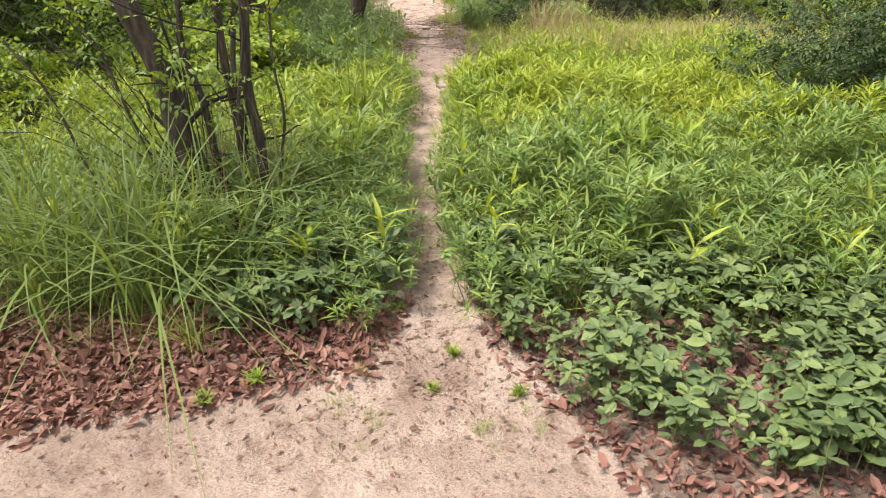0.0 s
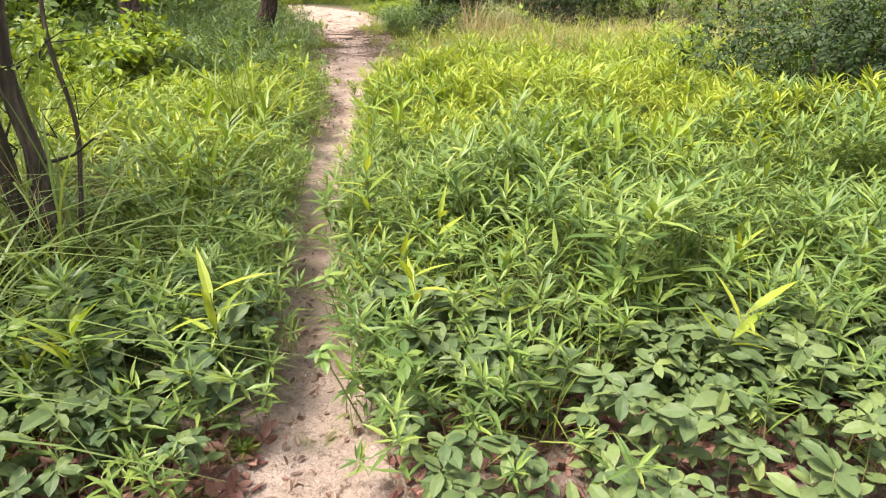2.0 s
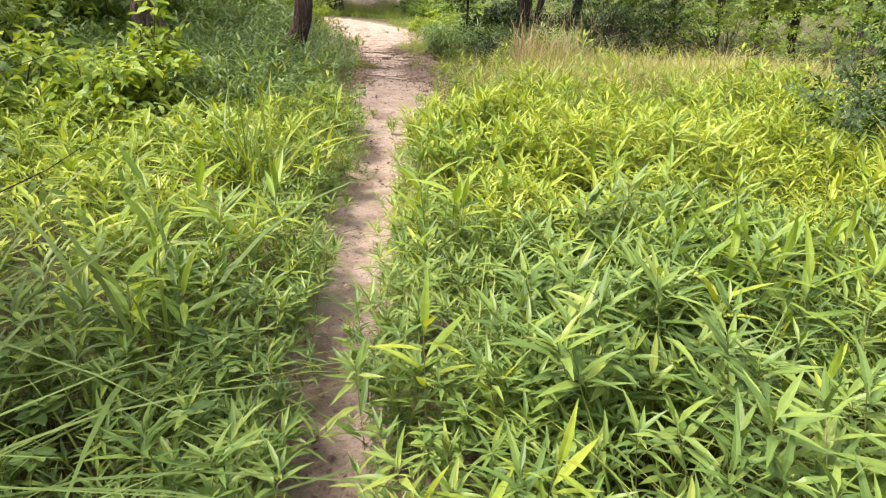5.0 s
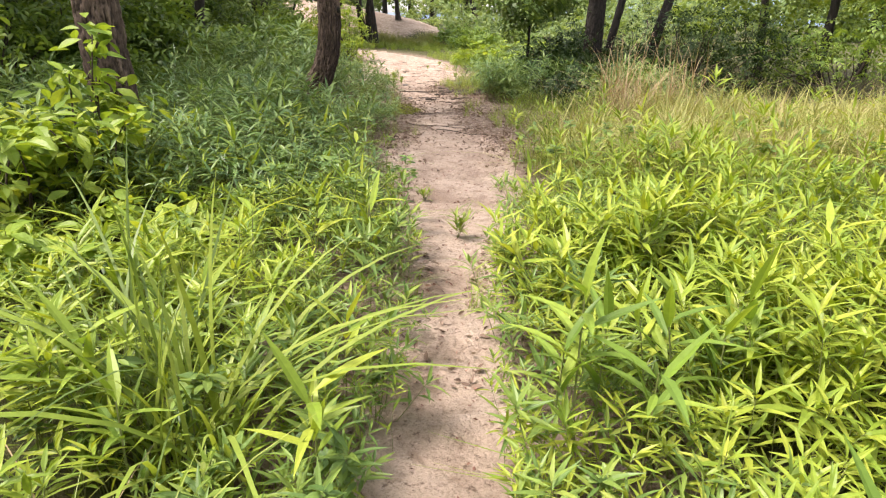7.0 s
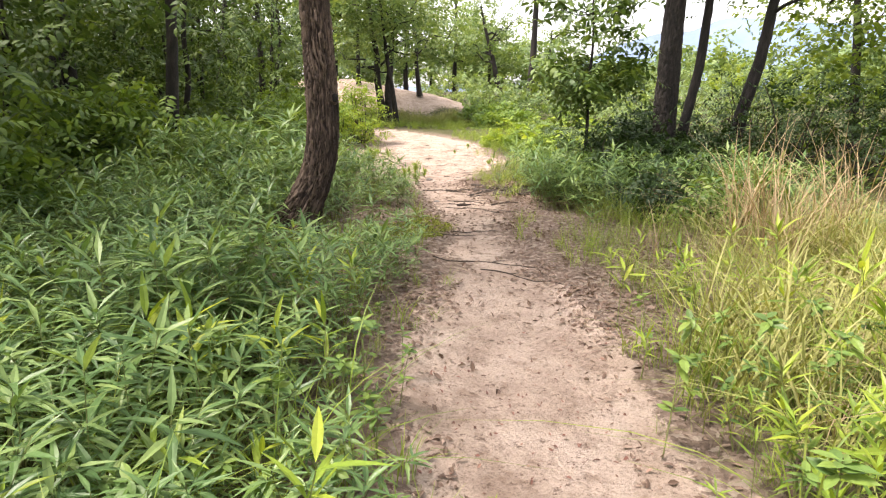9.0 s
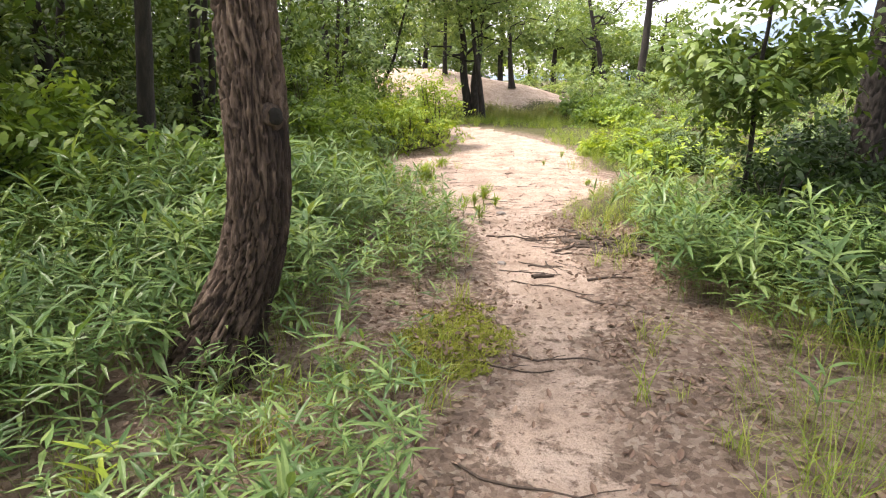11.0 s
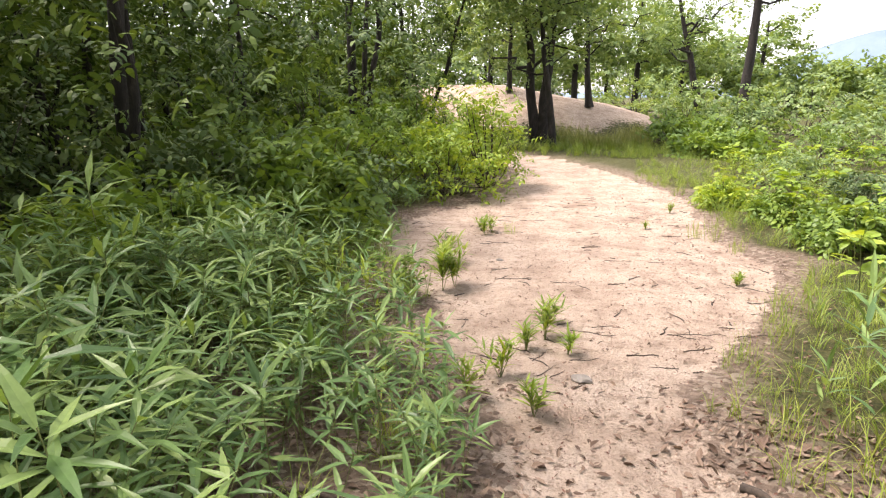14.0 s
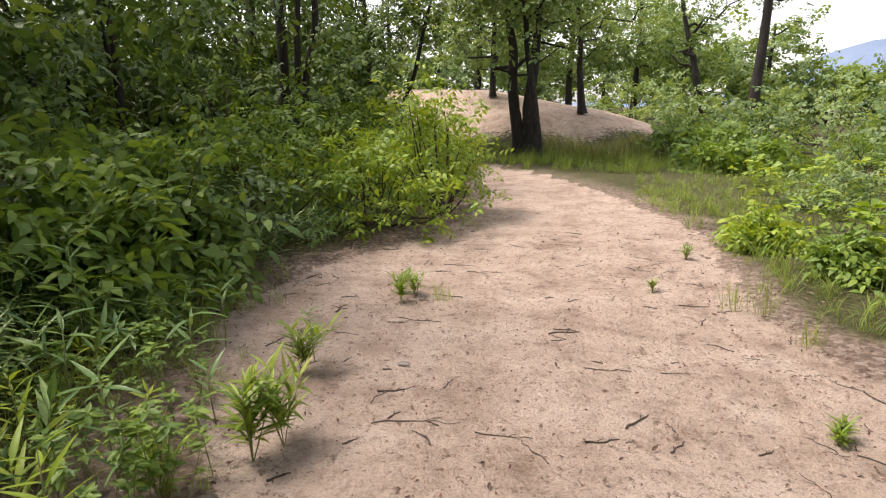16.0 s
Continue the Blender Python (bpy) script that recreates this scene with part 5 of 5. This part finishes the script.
def clump(place, blades, tall, width, foliage, label, seed, spread_m=0.07, arch=0.4):
    """A clump of grass, blade by blade."""
    r = np.random.default_rng(seed)
    root = thing("grass_clump", on_ground(*place, 0.01), label, "grass clump", "tall grass clumps")
    kinds = []
    for k in range(6):
        key = (foliage.name, round(width / tall, 4), k, arch)
        if key not in blade_kinds:
            v, f = blade(1.0, width / tall, 0.06 + 0.06 * k, arch * (0.15 + 0.24 * k), 0.0, (0, 0, 0), 7)
            blade_kinds[key] = raw_mesh("blade", v, [f], [foliage], None, True)
        kinds.append(blade_kinds[key])
    for k in range(int(blades)):
        ob = part("blade", kinds[r.integers(6)], root)
        dx, dy = r.normal(0, spread_m, 2)
        ob.matrix_basis = pose(dx, dy, 0, r.normal(0, 5), r.normal(0, 5), r.uniform(0, 360)) @ Matrix.Scale(tall * r.uniform(0.5, 1.1), 4)


REEDS = 8
for k, (x, y, b, t, w) in enumerate(((-1.7, 3.05, 70, 0.95, 0.012), (-1.3, 3.3, 60, 0.9, 0.011), (-2.2, 3.0, 70, 1.0, 0.012), (-1.9, 3.5, 60, 1.1, 0.011), (-2.6, 3.4, 60, 1.1, 0.012), (-1.2, 3.9, 40, 0.9, 0.01),
                                     (-1.7, 4.7, 60, 1.0, 0.01), (-2.9, 2.9, 60, 0.9, 0.012), (-1.1, 7.15, 40, 0.85, 0.011), (-0.8, 4.65, 12, 1.0, 0.026), (-0.92, 6.95, 46, 0.8, 0.022), (2.9, 5.0, 30, 0.8, 0.008))):
    clump((x, y), b * 1.5 if k < REEDS else b, t * 1.3, w * (1.2 if k < REEDS else 1), M_REED if k < REEDS + 2 else M_GRASS, "tall arching grass blades in a clump", 500 + k, 0.13 if b > 50 else 0.06, 0.95 if k < REEDS else 0.7)
for k, (x, y) in enumerate(((1.95, 13.5), (2.25, 13.8), (2.6, 13.4), (2.1, 13.1), (3.0, 13.7))):
    clump((x, y), 60, 1.25, 0.007, M_STRAW, "dry brown reed grass bending over", 520 + k, 0.1, 0.65)

clump((-1.45, 3.95), 50, 1.0, 0.006, M_STRAW, "thin withered stalks round the leaning stems", 531, 0.16, 0.25)
clump((-1.15, 6.4), 16, 0.75, 0.007, M_STRAW, "withered pale stalks in a hollow of the meadow", 530, 0.12, 0.8)

# single bamboo sprigs that stand out by the path
lance_meshes = {}


def sprig(place, tall, long, count, foliage, label, seed):
    r = np.random.default_rng(seed)
    root = thing("bamboo_sprig", on_ground(*place, 0.01), label, "bamboo sprig", "sprigs by the path", r.uniform(0, 360))
    part("stem", Shape().add(*tube([(0, 0, 0), (0.01, 0.01, tall * 0.5), (0.02, 0, tall)], (0.004, 0.0032, 0.002), 5)).mesh("stem", [M_STEM], True), root)
    if foliage.name not in lance_meshes:
        lance_meshes[foliage.name] = [raw_mesh("leaf", t[0], [t[1]], [foliage], None, True) for t in (leaf(1, 0.15, d, 0.3, 0.35, 0, 6) for d in (0.08, 0.25, 0.5))]
    for k in range(count):
        u = 0.55 + 0.45 * k / max(1, count - 1)
        ob = part("leaf", lance_meshes[foliage.name][r.integers(3)], root)
        ob.matrix_basis = pose(0.02 * u, 0, tall * u, r.normal(34, 13), r.normal(0, 8), k * 137.5 + r.normal(0, 18)) @ Matrix.Scale(long * r.uniform(0.55, 0.95), 4)


SPRIGS = [(-1.3, 9.97, 0.4, 0.2, M_BAMBOO), (-0.68, 9.1, 0.38, 0.2, M_BAMBOO), (0.62, 9.05, 0.4, 0.2, M_BAMBOO), (1.0, 9.48, 0.4, 0.19, M_BAMBOO), (0.5, 11.3, 0.25, 0.14, M_BAMBOO), (0.93, 13.0, 0.35, 0.17, M_BAMBOO),
          (-1.14, 12.1, 0.35, 0.17, M_BAMBOO), (1.36, 10.7, 0.35, 0.16, M_BAMBOO), (1.75, 10.5, 0.35, 0.16, M_BAMBOO), (0.68, 12.8, 0.3, 0.19, M_BAMBOO), (-2.1, 12.5, 0.35, 0.2, M_BAMBOO), (-1.75, 12.9, 0.4, 0.2, M_BAMBOO),
          (-1.8, 17.95, 0.24, 0.2, M_SHADE), (-3.15, 19.9, 0.55, 0.2, M_SHADE), (-2.5, 20.9, 0.3, 0.16, M_SHADE), (-1.46, 16.6, 0.25, 0.16, M_BAMBOO), (-2.2, 16.0, 0.4, 0.2, M_SHADE), (-3.5, 19.6, 0.8, 0.22, M_SHADE), (-1.5, 17.6, 0.42, 0.2, M_SHADE), (-1.7, 17.95, 0.48, 0.2, M_BAMBOO), (-1.95, 18.4, 0.5, 0.2, M_SHADE), (-2.1, 18.8, 0.5, 0.2, M_SHADE), (-2.35, 19.15, 0.5, 0.2, M_BAMBOO), (-2.6, 19.6, 0.5, 0.2, M_SHADE), (-1.75, 17.5, 0.5, 0.2, M_SHADE), (-2.2, 18.1, 0.55, 0.2, M_SHADE),
          (0.1, 17.15, 0.25, 0.17, M_SHADE), (0.38, 7.4, 0.42, 0.19, M_BAMBOO), (1.13, 6.8, 0.45, 0.2, M_BAMBOO), (0.2, 6.45, 0.3, 0.16, M_BAMBOO), (-2.45, 19.5, 0.3, 0.2, M_SHADE), (-2.6, 19.25, 0.35, 0.22, M_BAMBOO), (-2.95, 19.5, 0.45, 0.22, M_BAMBOO), (-2.55, 20.1, 0.3, 0.18, M_SHADE), (-2.85, 20.35, 0.4, 0.2, M_SHADE), (-3.1, 20.9, 0.4, 0.2, M_SHADE), (-3.0, 19.0, 0.5, 0.24, M_BAMBOO), (-3.6, 20.4, 0.7, 0.24, M_SHADE), (-3.9, 20.8, 0.8, 0.24, M_SHADE),
          (1.05, 3.25, 0.4, 0.2, M_MEADOW), (-0.75, 2.85, 0.22, 0.13, M_MEADOW), (-1.05, 2.95, 0.3, 0.14, M_MEADOW), (-0.55, 2.75, 0.2, 0.12, M_MEADOW), (0.75, 13.9, 0.4, 0.18, M_SHADE), (1.05, 14.6, 0.5, 0.18, M_SHADE)]
for k, (x, y, t, l, fol) in enumerate(SPRIGS):
    sprig((x, y), t, l, 8 + k % 4, fol, "fresh bamboo sprig with long pointed leaves by the path", 800 + k)

# ---- small things on the sand ----
def seedling(place, tall, leaves, label, seed, foliage=M_GRASS):
    r = np.random.default_rng(seed)
    root = thing("seedling", on_ground(*place, 0.01), label, "seedling", "seedlings on the sand", r.uniform(0, 360))
    for s in range(4):
        sh, st = Shape(), Shape()
        lean = r.normal(0, 0.25, 2) * tall
        st.add(*tube([(0, 0, 0), (lean[0] * 0.4, lean[1] * 0.4, tall * 0.5), (lean[0], lean[1], tall * r.uniform(0.75, 1))], (0.003, 0.0024, 0.0012), 4))
        for k in range(leaves):
            u = 0.25 + 0.75 * k / leaves
            spread(sh, LANCE[r.integers(3)], spin(r.normal(0.75, 0.25), 0, k * 2.4 + r.normal(0, 0.3)), np.array([0.12 * r.uniform(0.6, 1.2) * (tall / 0.25) ** 0.5]), np.array([[lean[0] * u * u, lean[1] * u * u, tall * u * 0.9]]))
        part("stem", st.mesh("stem", [M_STEM]), root)
        part("foliage", sh.mesh("foliage", [foliage]), root)


for k, (x, y, t) in enumerate(((-1.46, 18.55, 0.25), (-1.29, 19.15, 0.26), (-1.38, 18.95, 0.18), (-1.12, 18.95, 0.15), (-2.24, 19.92, 0.4), (-2.18, 20.06, 0.38), (-2.42, 19.6, 0.24), (-1.3, 19.45, 0.2), (0.1, 20.8, 0.1), (-2.36, 22.2, 0.2), (-2.5, 22.25, 0.16), (-2.5, 20.75, 0.3), (-2.4, 22.0, 0.16), (-0.64, 22.77, 0.09), (-0.33, 23.87, 0.13),
                               (0.07, 20.73, 0.08), (-1.55, 18.2, 0.22), (-1.2, 18.15, 0.2), (-0.35, 10.2, 0.1), (-0.1, 9.3, 0.2), (-0.25, 3.0, 0.05), (0.05, 2.6, 0.05), (-0.05, 2.3, 0.04), (0.35, 2.25, 0.05), (-0.9, 2.35, 0.07), (-1.1, 2.2, 0.06))):
    seedling((x, y), t, 14 if t < 0.3 else 24, "small leafy seedling growing in the sand", 540 + k, M_GRASS if k % 3 else M_LIME)
for k, (x, y, t) in enumerate(((0.06, 22.4, 0.32), (-0.11, 22.5, 0.25), (-2.14, 22.14, 0.18), (0.3, 23.0, 0.3), (0.25, 21.9, 0.2), (-0.1, 19.1, 0.26), (0.1, 19.5, 0.28), (0.25, 20.1, 0.25), (0.0, 18.4, 0.2))):
    clump((x, y), 30, t, 0.004, M_GRASS, "small upright tuft of yellow-green grass", 580 + k, 0.04, 0.2)


def twig(place, long, thick, turn, seed, label="thin dark dead twig lying on the sand"):
    r = np.random.default_rng(seed)
    x, y = place
    c, s = math.cos(turn), math.sin(turn)
    u = np.linspace(-0.5, 0.5, 8)
    side = np.cumsum(r.normal(0, 0.042, 8)) * long
    xs, ys = x + c * u * long - s * side, y + s * u * long + c * side
    p = np.stack([xs - x, ys - y, height(xs, ys) + thick * 0.7], 1)
    sh = Shape().add(*tube(p, thick * np.linspace(1, 0.45, 8), 6, 0, 0.3, seed))
    k = r.integers(2, 5)
    q = p[k] + np.array([c * 0.2 - s * 0.12, s * 0.2 + c * 0.12, 0.0]) * long
    q[2] = float(height(x + q[0], y + q[1])) + thick
    sh.add(*tube([p[k], (p[k] + q) / 2 + (0, 0, thick), q], thick * np.array([0.6, 0.45, 0.3]), 5))
    ob = new("twig", sh.mesh("twig", [M_TWIG], True))
    ob.location = (x, y, 0)
    tagged(ob, label, "twig", "fallen twigs")


rt = np.random.default_rng(90)
for k, (x, y, l, a) in enumerate(((-1.0, 19.35, 0.3, 0.1), (-0.35, 19.45, 0.35, 0.2), (0.05, 19.5, 0.3, 0.3), (0.25, 20.6, 0.3, -0.5), (-1.15, 20.3, 0.2, 2.2), (-1.3, 20.4, 0.25, 0.2), (-1.7, 20.35, 0.4, 0.1), (-0.9, 21.2, 0.25, 0.1),
                                  (-2.15, 21.7, 0.3, 0.0), (-2.3, 23.2, 0.3, 0.1), (-2.1, 23.0, 0.2, -0.3), (-2.6, 21.3, 0.35, 0.0), (-0.55, 16.3, 0.5, -0.2), (-0.35, 15.9, 0.7, -0.4), (0.1, 15.6, 0.6, -0.6), (-0.6, 14.55, 0.6, 0.05),
                                  (-0.3, 14.75, 0.5, 0.1), (-0.25, 13.55, 0.9, -0.1), (0.1, 13.05, 0.9, -0.6), (-1.75, 17.15, 0.7, 0.1), (-1.6, 17.0, 0.6, 0.0), (-0.4, 17.4, 0.5, 0.0))):
    twig((x, y), l, 0.0035 + 0.003 * (l > 0.45), a, 600 + k)
for k in range(16):
    twig((rt.uniform(-0.6, 0.7), rt.uniform(16.4, 17.7)), rt.uniform(0.2, 0.6), rt.uniform(0.003, 0.009), rt.normal(-0.35, 0.5), 700 + k)
for k in range(26):
    twig((rt.uniform(-0.2, 0.75), rt.normal(17.25, 0.2)), rt.uniform(0.15, 0.5), rt.uniform(0.012, 0.026), rt.normal(-0.4, 0.6), 740 + k, "broken piece of rotting branch lying on the sand")
for k in range(5):
    twig((-1.75 + rt.normal(0, 0.08), 17.1 + rt.normal(0, 0.07)), rt.uniform(0.5, 0.75), rt.uniform(0.01, 0.018), rt.normal(0.05, 0.12), 720 + k)
for k in range(150):
    y = rt.uniform(18.4, 25)
    lo, hi = np.interp(y, TRAIL[:, 0], TRAIL[:, 1]), np.interp(y, TRAIL[:, 0], TRAIL[:, 2])
    twig((rt.uniform(lo, hi), y), rt.uniform(0.05, 0.22), rt.uniform(0.002, 0.0055), rt.uniform(0, 3.1), 640 + k)


twig((-0.57, 17.53), 0.95, 0.011, -0.04, 790, "long thin dead branch lying across the sand")
twig((0.1, 16.15), 0.35, 0.012, 0.2, 791, "broken piece of rotting branch lying on the sand")
twig((-0.42, 16.2), 0.18, 0.02, 0.3, 792, "broken piece of rotting branch lying on the sand")
M_LOG = bark_material("weathered_log_bark", (0.03, 0.024, 0.02), (0.13, 0.1, 0.08), (0.3, 0.25, 0.21))


def log(place, long, thick, turn, seed):
    """A weathered log lying on the ground, with a stub and broken ends."""
    r = np.random.default_rng(seed)
    x, y = place
    c, s_ = math.cos(turn), math.sin(turn)
    root = thing("log", (x, y, float(height(x, y)) - 0.01), "weathered grey-brown rotting log lying beside the sand", "log")
    u = np.linspace(-0.5, 0.5, 16)
    line = np.stack([c * u * long, s_ * u * long, np.full(16, thick * 0.85)], 1) + r.normal(0, 0.006, (16, 3))
    girth = thick * (1 + 0.12 * np.sin(u * 9)) * np.where(np.abs(u) > 0.47, 0.8, 1.0)
    v, f, m = tube(line, girth, 16, 0, 0.22, seed)
    part("trunk", raw_mesh("trunk", v, [f], [M_LOG], None, True), root)
    v, f, m = tube([line[9], line[9] + (0.02, 0.03, thick * 1.3), line[9] + (0.03, 0.05, thick * 1.9)], thick * np.array([0.4, 0.3, 0.22]), 8, 0, 0.2, seed)
    part("branch_stub", raw_mesh("branch_stub", v, [f], [M_LOG], None, True), root)


log((0.95, 18.05), 0.9, 0.06, -0.35, 12)
log((0.62, 17.35), 0.55, 0.035, -0.5, 13)


def bark_slab(place, long, wide, turn, seed):
    """A curled flake of fallen bark, hollow side down."""
    r = np.random.default_rng(seed)
    n, k = 7, 6
    v = []
    for shell in (0.0, -0.006):
        for i in range(n):
            u = i / (n - 1) - 0.5
            half = wide * (0.5 - 0.25 * abs(u)) * r.uniform(0.8, 1.1)
            for j in range(k):
                w = j / (k - 1) * 2 - 1
                v.append((u * long, w * half, 0.008 + wide * 0.3 * (1 - w * w) + shell + r.normal(0, 0.0015)))
    f = [(i * k + j, (i + 1) * k + j, (i + 1) * k + j + 1, i * k + j + 1) for i in range(n - 1) for j in range(k - 1)]
    f += [tuple(q + n * k for q in reversed(face)) for face in f]
    ring = [j for j in range(k)] + [i * k + k - 1 for i in range(1, n)] + [(n - 1) * k + j for j in range(k - 2, -1, -1)] + [i * k for i in range(n - 2, 0, -1)]
    f += [(ring[q], ring[(q + 1) % len(ring)], ring[(q + 1) % len(ring)] + n * k, ring[q] + n * k) for q in range(len(ring))]
    ob = new("bark_flake", raw_mesh("bark_flake", np.array(v), [np.array(f)], [M_LOG], None, True))
    ob.matrix_basis = pose(*on_ground(*place), r.normal(0, 4), r.normal(0, 4), turn)
    tagged(ob, "curled grey flake of fallen bark on the sand", "bark", "fallen bark flakes")


for k in range(14):
    bark_slab((rt.uniform(-0.2, 0.75), rt.normal(17.3, 0.18)), rt.uniform(0.12, 0.3), rt.uniform(0.04, 0.09), rt.uniform(-50, 20), 30 + k)


def stone(place, size, seed):
    bm = bmesh.new()
    bmesh.ops.create_icosphere(bm, subdivisions=2, radius=size)
    for v in bm.verts:
        n = noise.noise(v.co * (1.6 / size) + Vector((seed, 0, 0)))
        v.co = Vector((v.co.x * 1.5, v.co.y, v.co.z * 0.55)) * (1 + 0.35 * n)
    me = bpy.data.meshes.new("stone")
    bm.to_mesh(me)
    bm.free()
    me.materials.append(M_STONE)
    ob = new("stone", me)
    ob.location = (*place, float(height(*place)) + size * 0.3)
    tagged(ob, "small grey stone half sunk in the sand", "stone", "stones on the sand")


stone((-1.01, 18.6), 0.04, 1)
stone((-2.0, 21.0), 0.025, 2)
stone((-0.8, 16.6), 0.03, 3)

# moss by the path, and the fringe of herbs and grass along the wood's side of the sand
sow("moss", [tuft(490 + k, 9, 0.03, 0.008, 0.016, 0.6, 2) for k in range(4)], scatter(9000, -1.7, -0.3, 13.9, 15.8, lambda x, y: smooth(0.35, 0.75, np.exp(-((x + 0.95) ** 2 / 0.16 + (y - 14.75) ** 2 / 0.4)) + 0.5 * (vnoise(x * 5, y * 5, 61) - 0.5)), 61), (0.7, 1.3), [M_MOSS], "low yellow-green moss on trodden soil beside the path", "moss", 61)
sow("fringe_herbs", HERBS, scatter(520, -3.9, -2.25, 18.4, 22.0, lambda x, y: off_trail(x, y, -0.22, 0.25) * clumpy(x, y, 2.2, 62, 0.3, 0.6), 62), (0.6, 1.1), [M_BUSH, M_STEM], "small-leaved green herbs along the sand's edge", "herbs", 62, 0.2)
sow("fringe_grass", TUFTS, scatter(420, -3.9, -2.1, 18.4, 22.6, lambda x, y: off_trail(x, y, -0.28, 0.2) * clumpy(x, y, 2.4, 63, 0.35, 0.6), 63), (0.4, 0.9), [M_GRASS], "thin grass along the sand's edge", "grass", 63)

# dead leaves: litter by the start, and where the path runs under the trees
CURL = [leaf(1, 0.55, d, fo, 0.5, 0, 2) for d, fo in ((0.3, 0.7), (-0.3, 0.5), (0.1, -0.6))]
litter_band = lambda x, y: smooth(-0.05, 0.15, -trail_inside(x, y))
sow("leaf_litter", CURL, scatter(11000, -3.4, -0.2, 1.7, 3.1, litter_band, 20), (0.035, 0.08), [M_LITTER], "reddish brown dead leaves along the road's edge", "leaf litter", 20, 0.5, None, 0.012)
sow("leaf_litter", CURL, scatter(5500, 0.2, 4.0, 1.4, 3.2, litter_band, 21), (0.035, 0.08), [M_LITTER], "brown dead leaves under low sprouts", "leaf litter", 21, 0.5, None, 0.012)
sow("leaf_litter", CURL, scatter(24000, -2.6, 2.8, 11.2, 18.6, lambda x, y: (0.2 + 0.8 * smooth(-0.35, 0.15, -trail_inside(x, y))) * (0.35 + 0.65 * clumpy(x, y, 1.6, 21)) * smooth(11, 12.6, y), 22), (0.025, 0.065), [M_TAN],
    "brown and pale dead leaves on the shaded soil", "leaf litter", 22, 0.4, None, 0.008)
sow("leaf_litter", CURL, scatter(9000, -3.4, 0.8, 17.5, 24, lambda x, y: 0.5 + 0 * x, 66), (0.006, 0.022), [M_LITTER], "dark crumbs of dead leaf and bark on the sand", "leaf litter", 66, 0.5, None, 0.005)
sow("leaf_litter", CURL, scatter(6000, -4.2, 0.6, 17.5, 27, lambda x, y: 0.3 + 0.85 * smooth(-0.3, 0.1, -trail_inside(x, y)), 23), (0.012, 0.04), [M_TAN], "scattered bits of dead leaf on the sand", "leaf litter", 23, 0.4, None, 0.008)
sow("leaf_litter", CURL, scatter(3800, -1.2, 0.9, 1.5, 4.6, lambda x, y: 0.55 * smooth(-0.1, 0.1, trail_inside(x, y)) * smooth(1.7, 2.4, y), 30), (0.02, 0.05), [M_TAN], "curled dead leaves on the path mouth", "leaf litter", 30, 0.4, None, 0.008)
sow("leaf_litter", CURL, scatter(4000, -1.8, 0.8, 1.5, 12, lambda x, y: 0.6 * smooth(-0.15, 0.1, trail_inside(x, y)), 24), (0.012, 0.035), [M_LITTER], "scattered bits of dead leaf on the sandy path", "leaf litter", 24, 0.4, None, 0.008)
edge_band = lambda x, y: smooth(-0.22, -0.02, -trail_inside(x, y)) * smooth(0.75, 0.2, -trail_inside(x, y)) * (0.25 + 0.75 * clumpy(x, y, 2.0, 67))
sow("leaf_litter", CURL, scatter(9000, -1.6, 1.5, 7.6, 13.0, edge_band, 67), (0.022, 0.055), [M_TAN], "brown dead leaves drifted along the path's edges", "leaf litter", 67, 0.4, None, 0.008)
sow("sparse_grass", TUFTS, scatter(420, -1.3, 1.3, 7.6, 13.0, lambda x, y: edge_band(x, y) * clumpy(x, y, 3.0, 68), 68), (0.35, 0.8), [M_GRASS], "thin grass creeping over the path's edges", "grass", 68)
sow("sparse_grass", TUFTS, scatter(150, -0.5, 0.7, 1.9, 3.2, lambda x, y: clumpy(x, y, 3.0, 69, 0.45, 0.7), 69), (0.2, 0.42), [M_GRASS], "short yellow-green grass sprouting on the path mouth", "grass", 69)
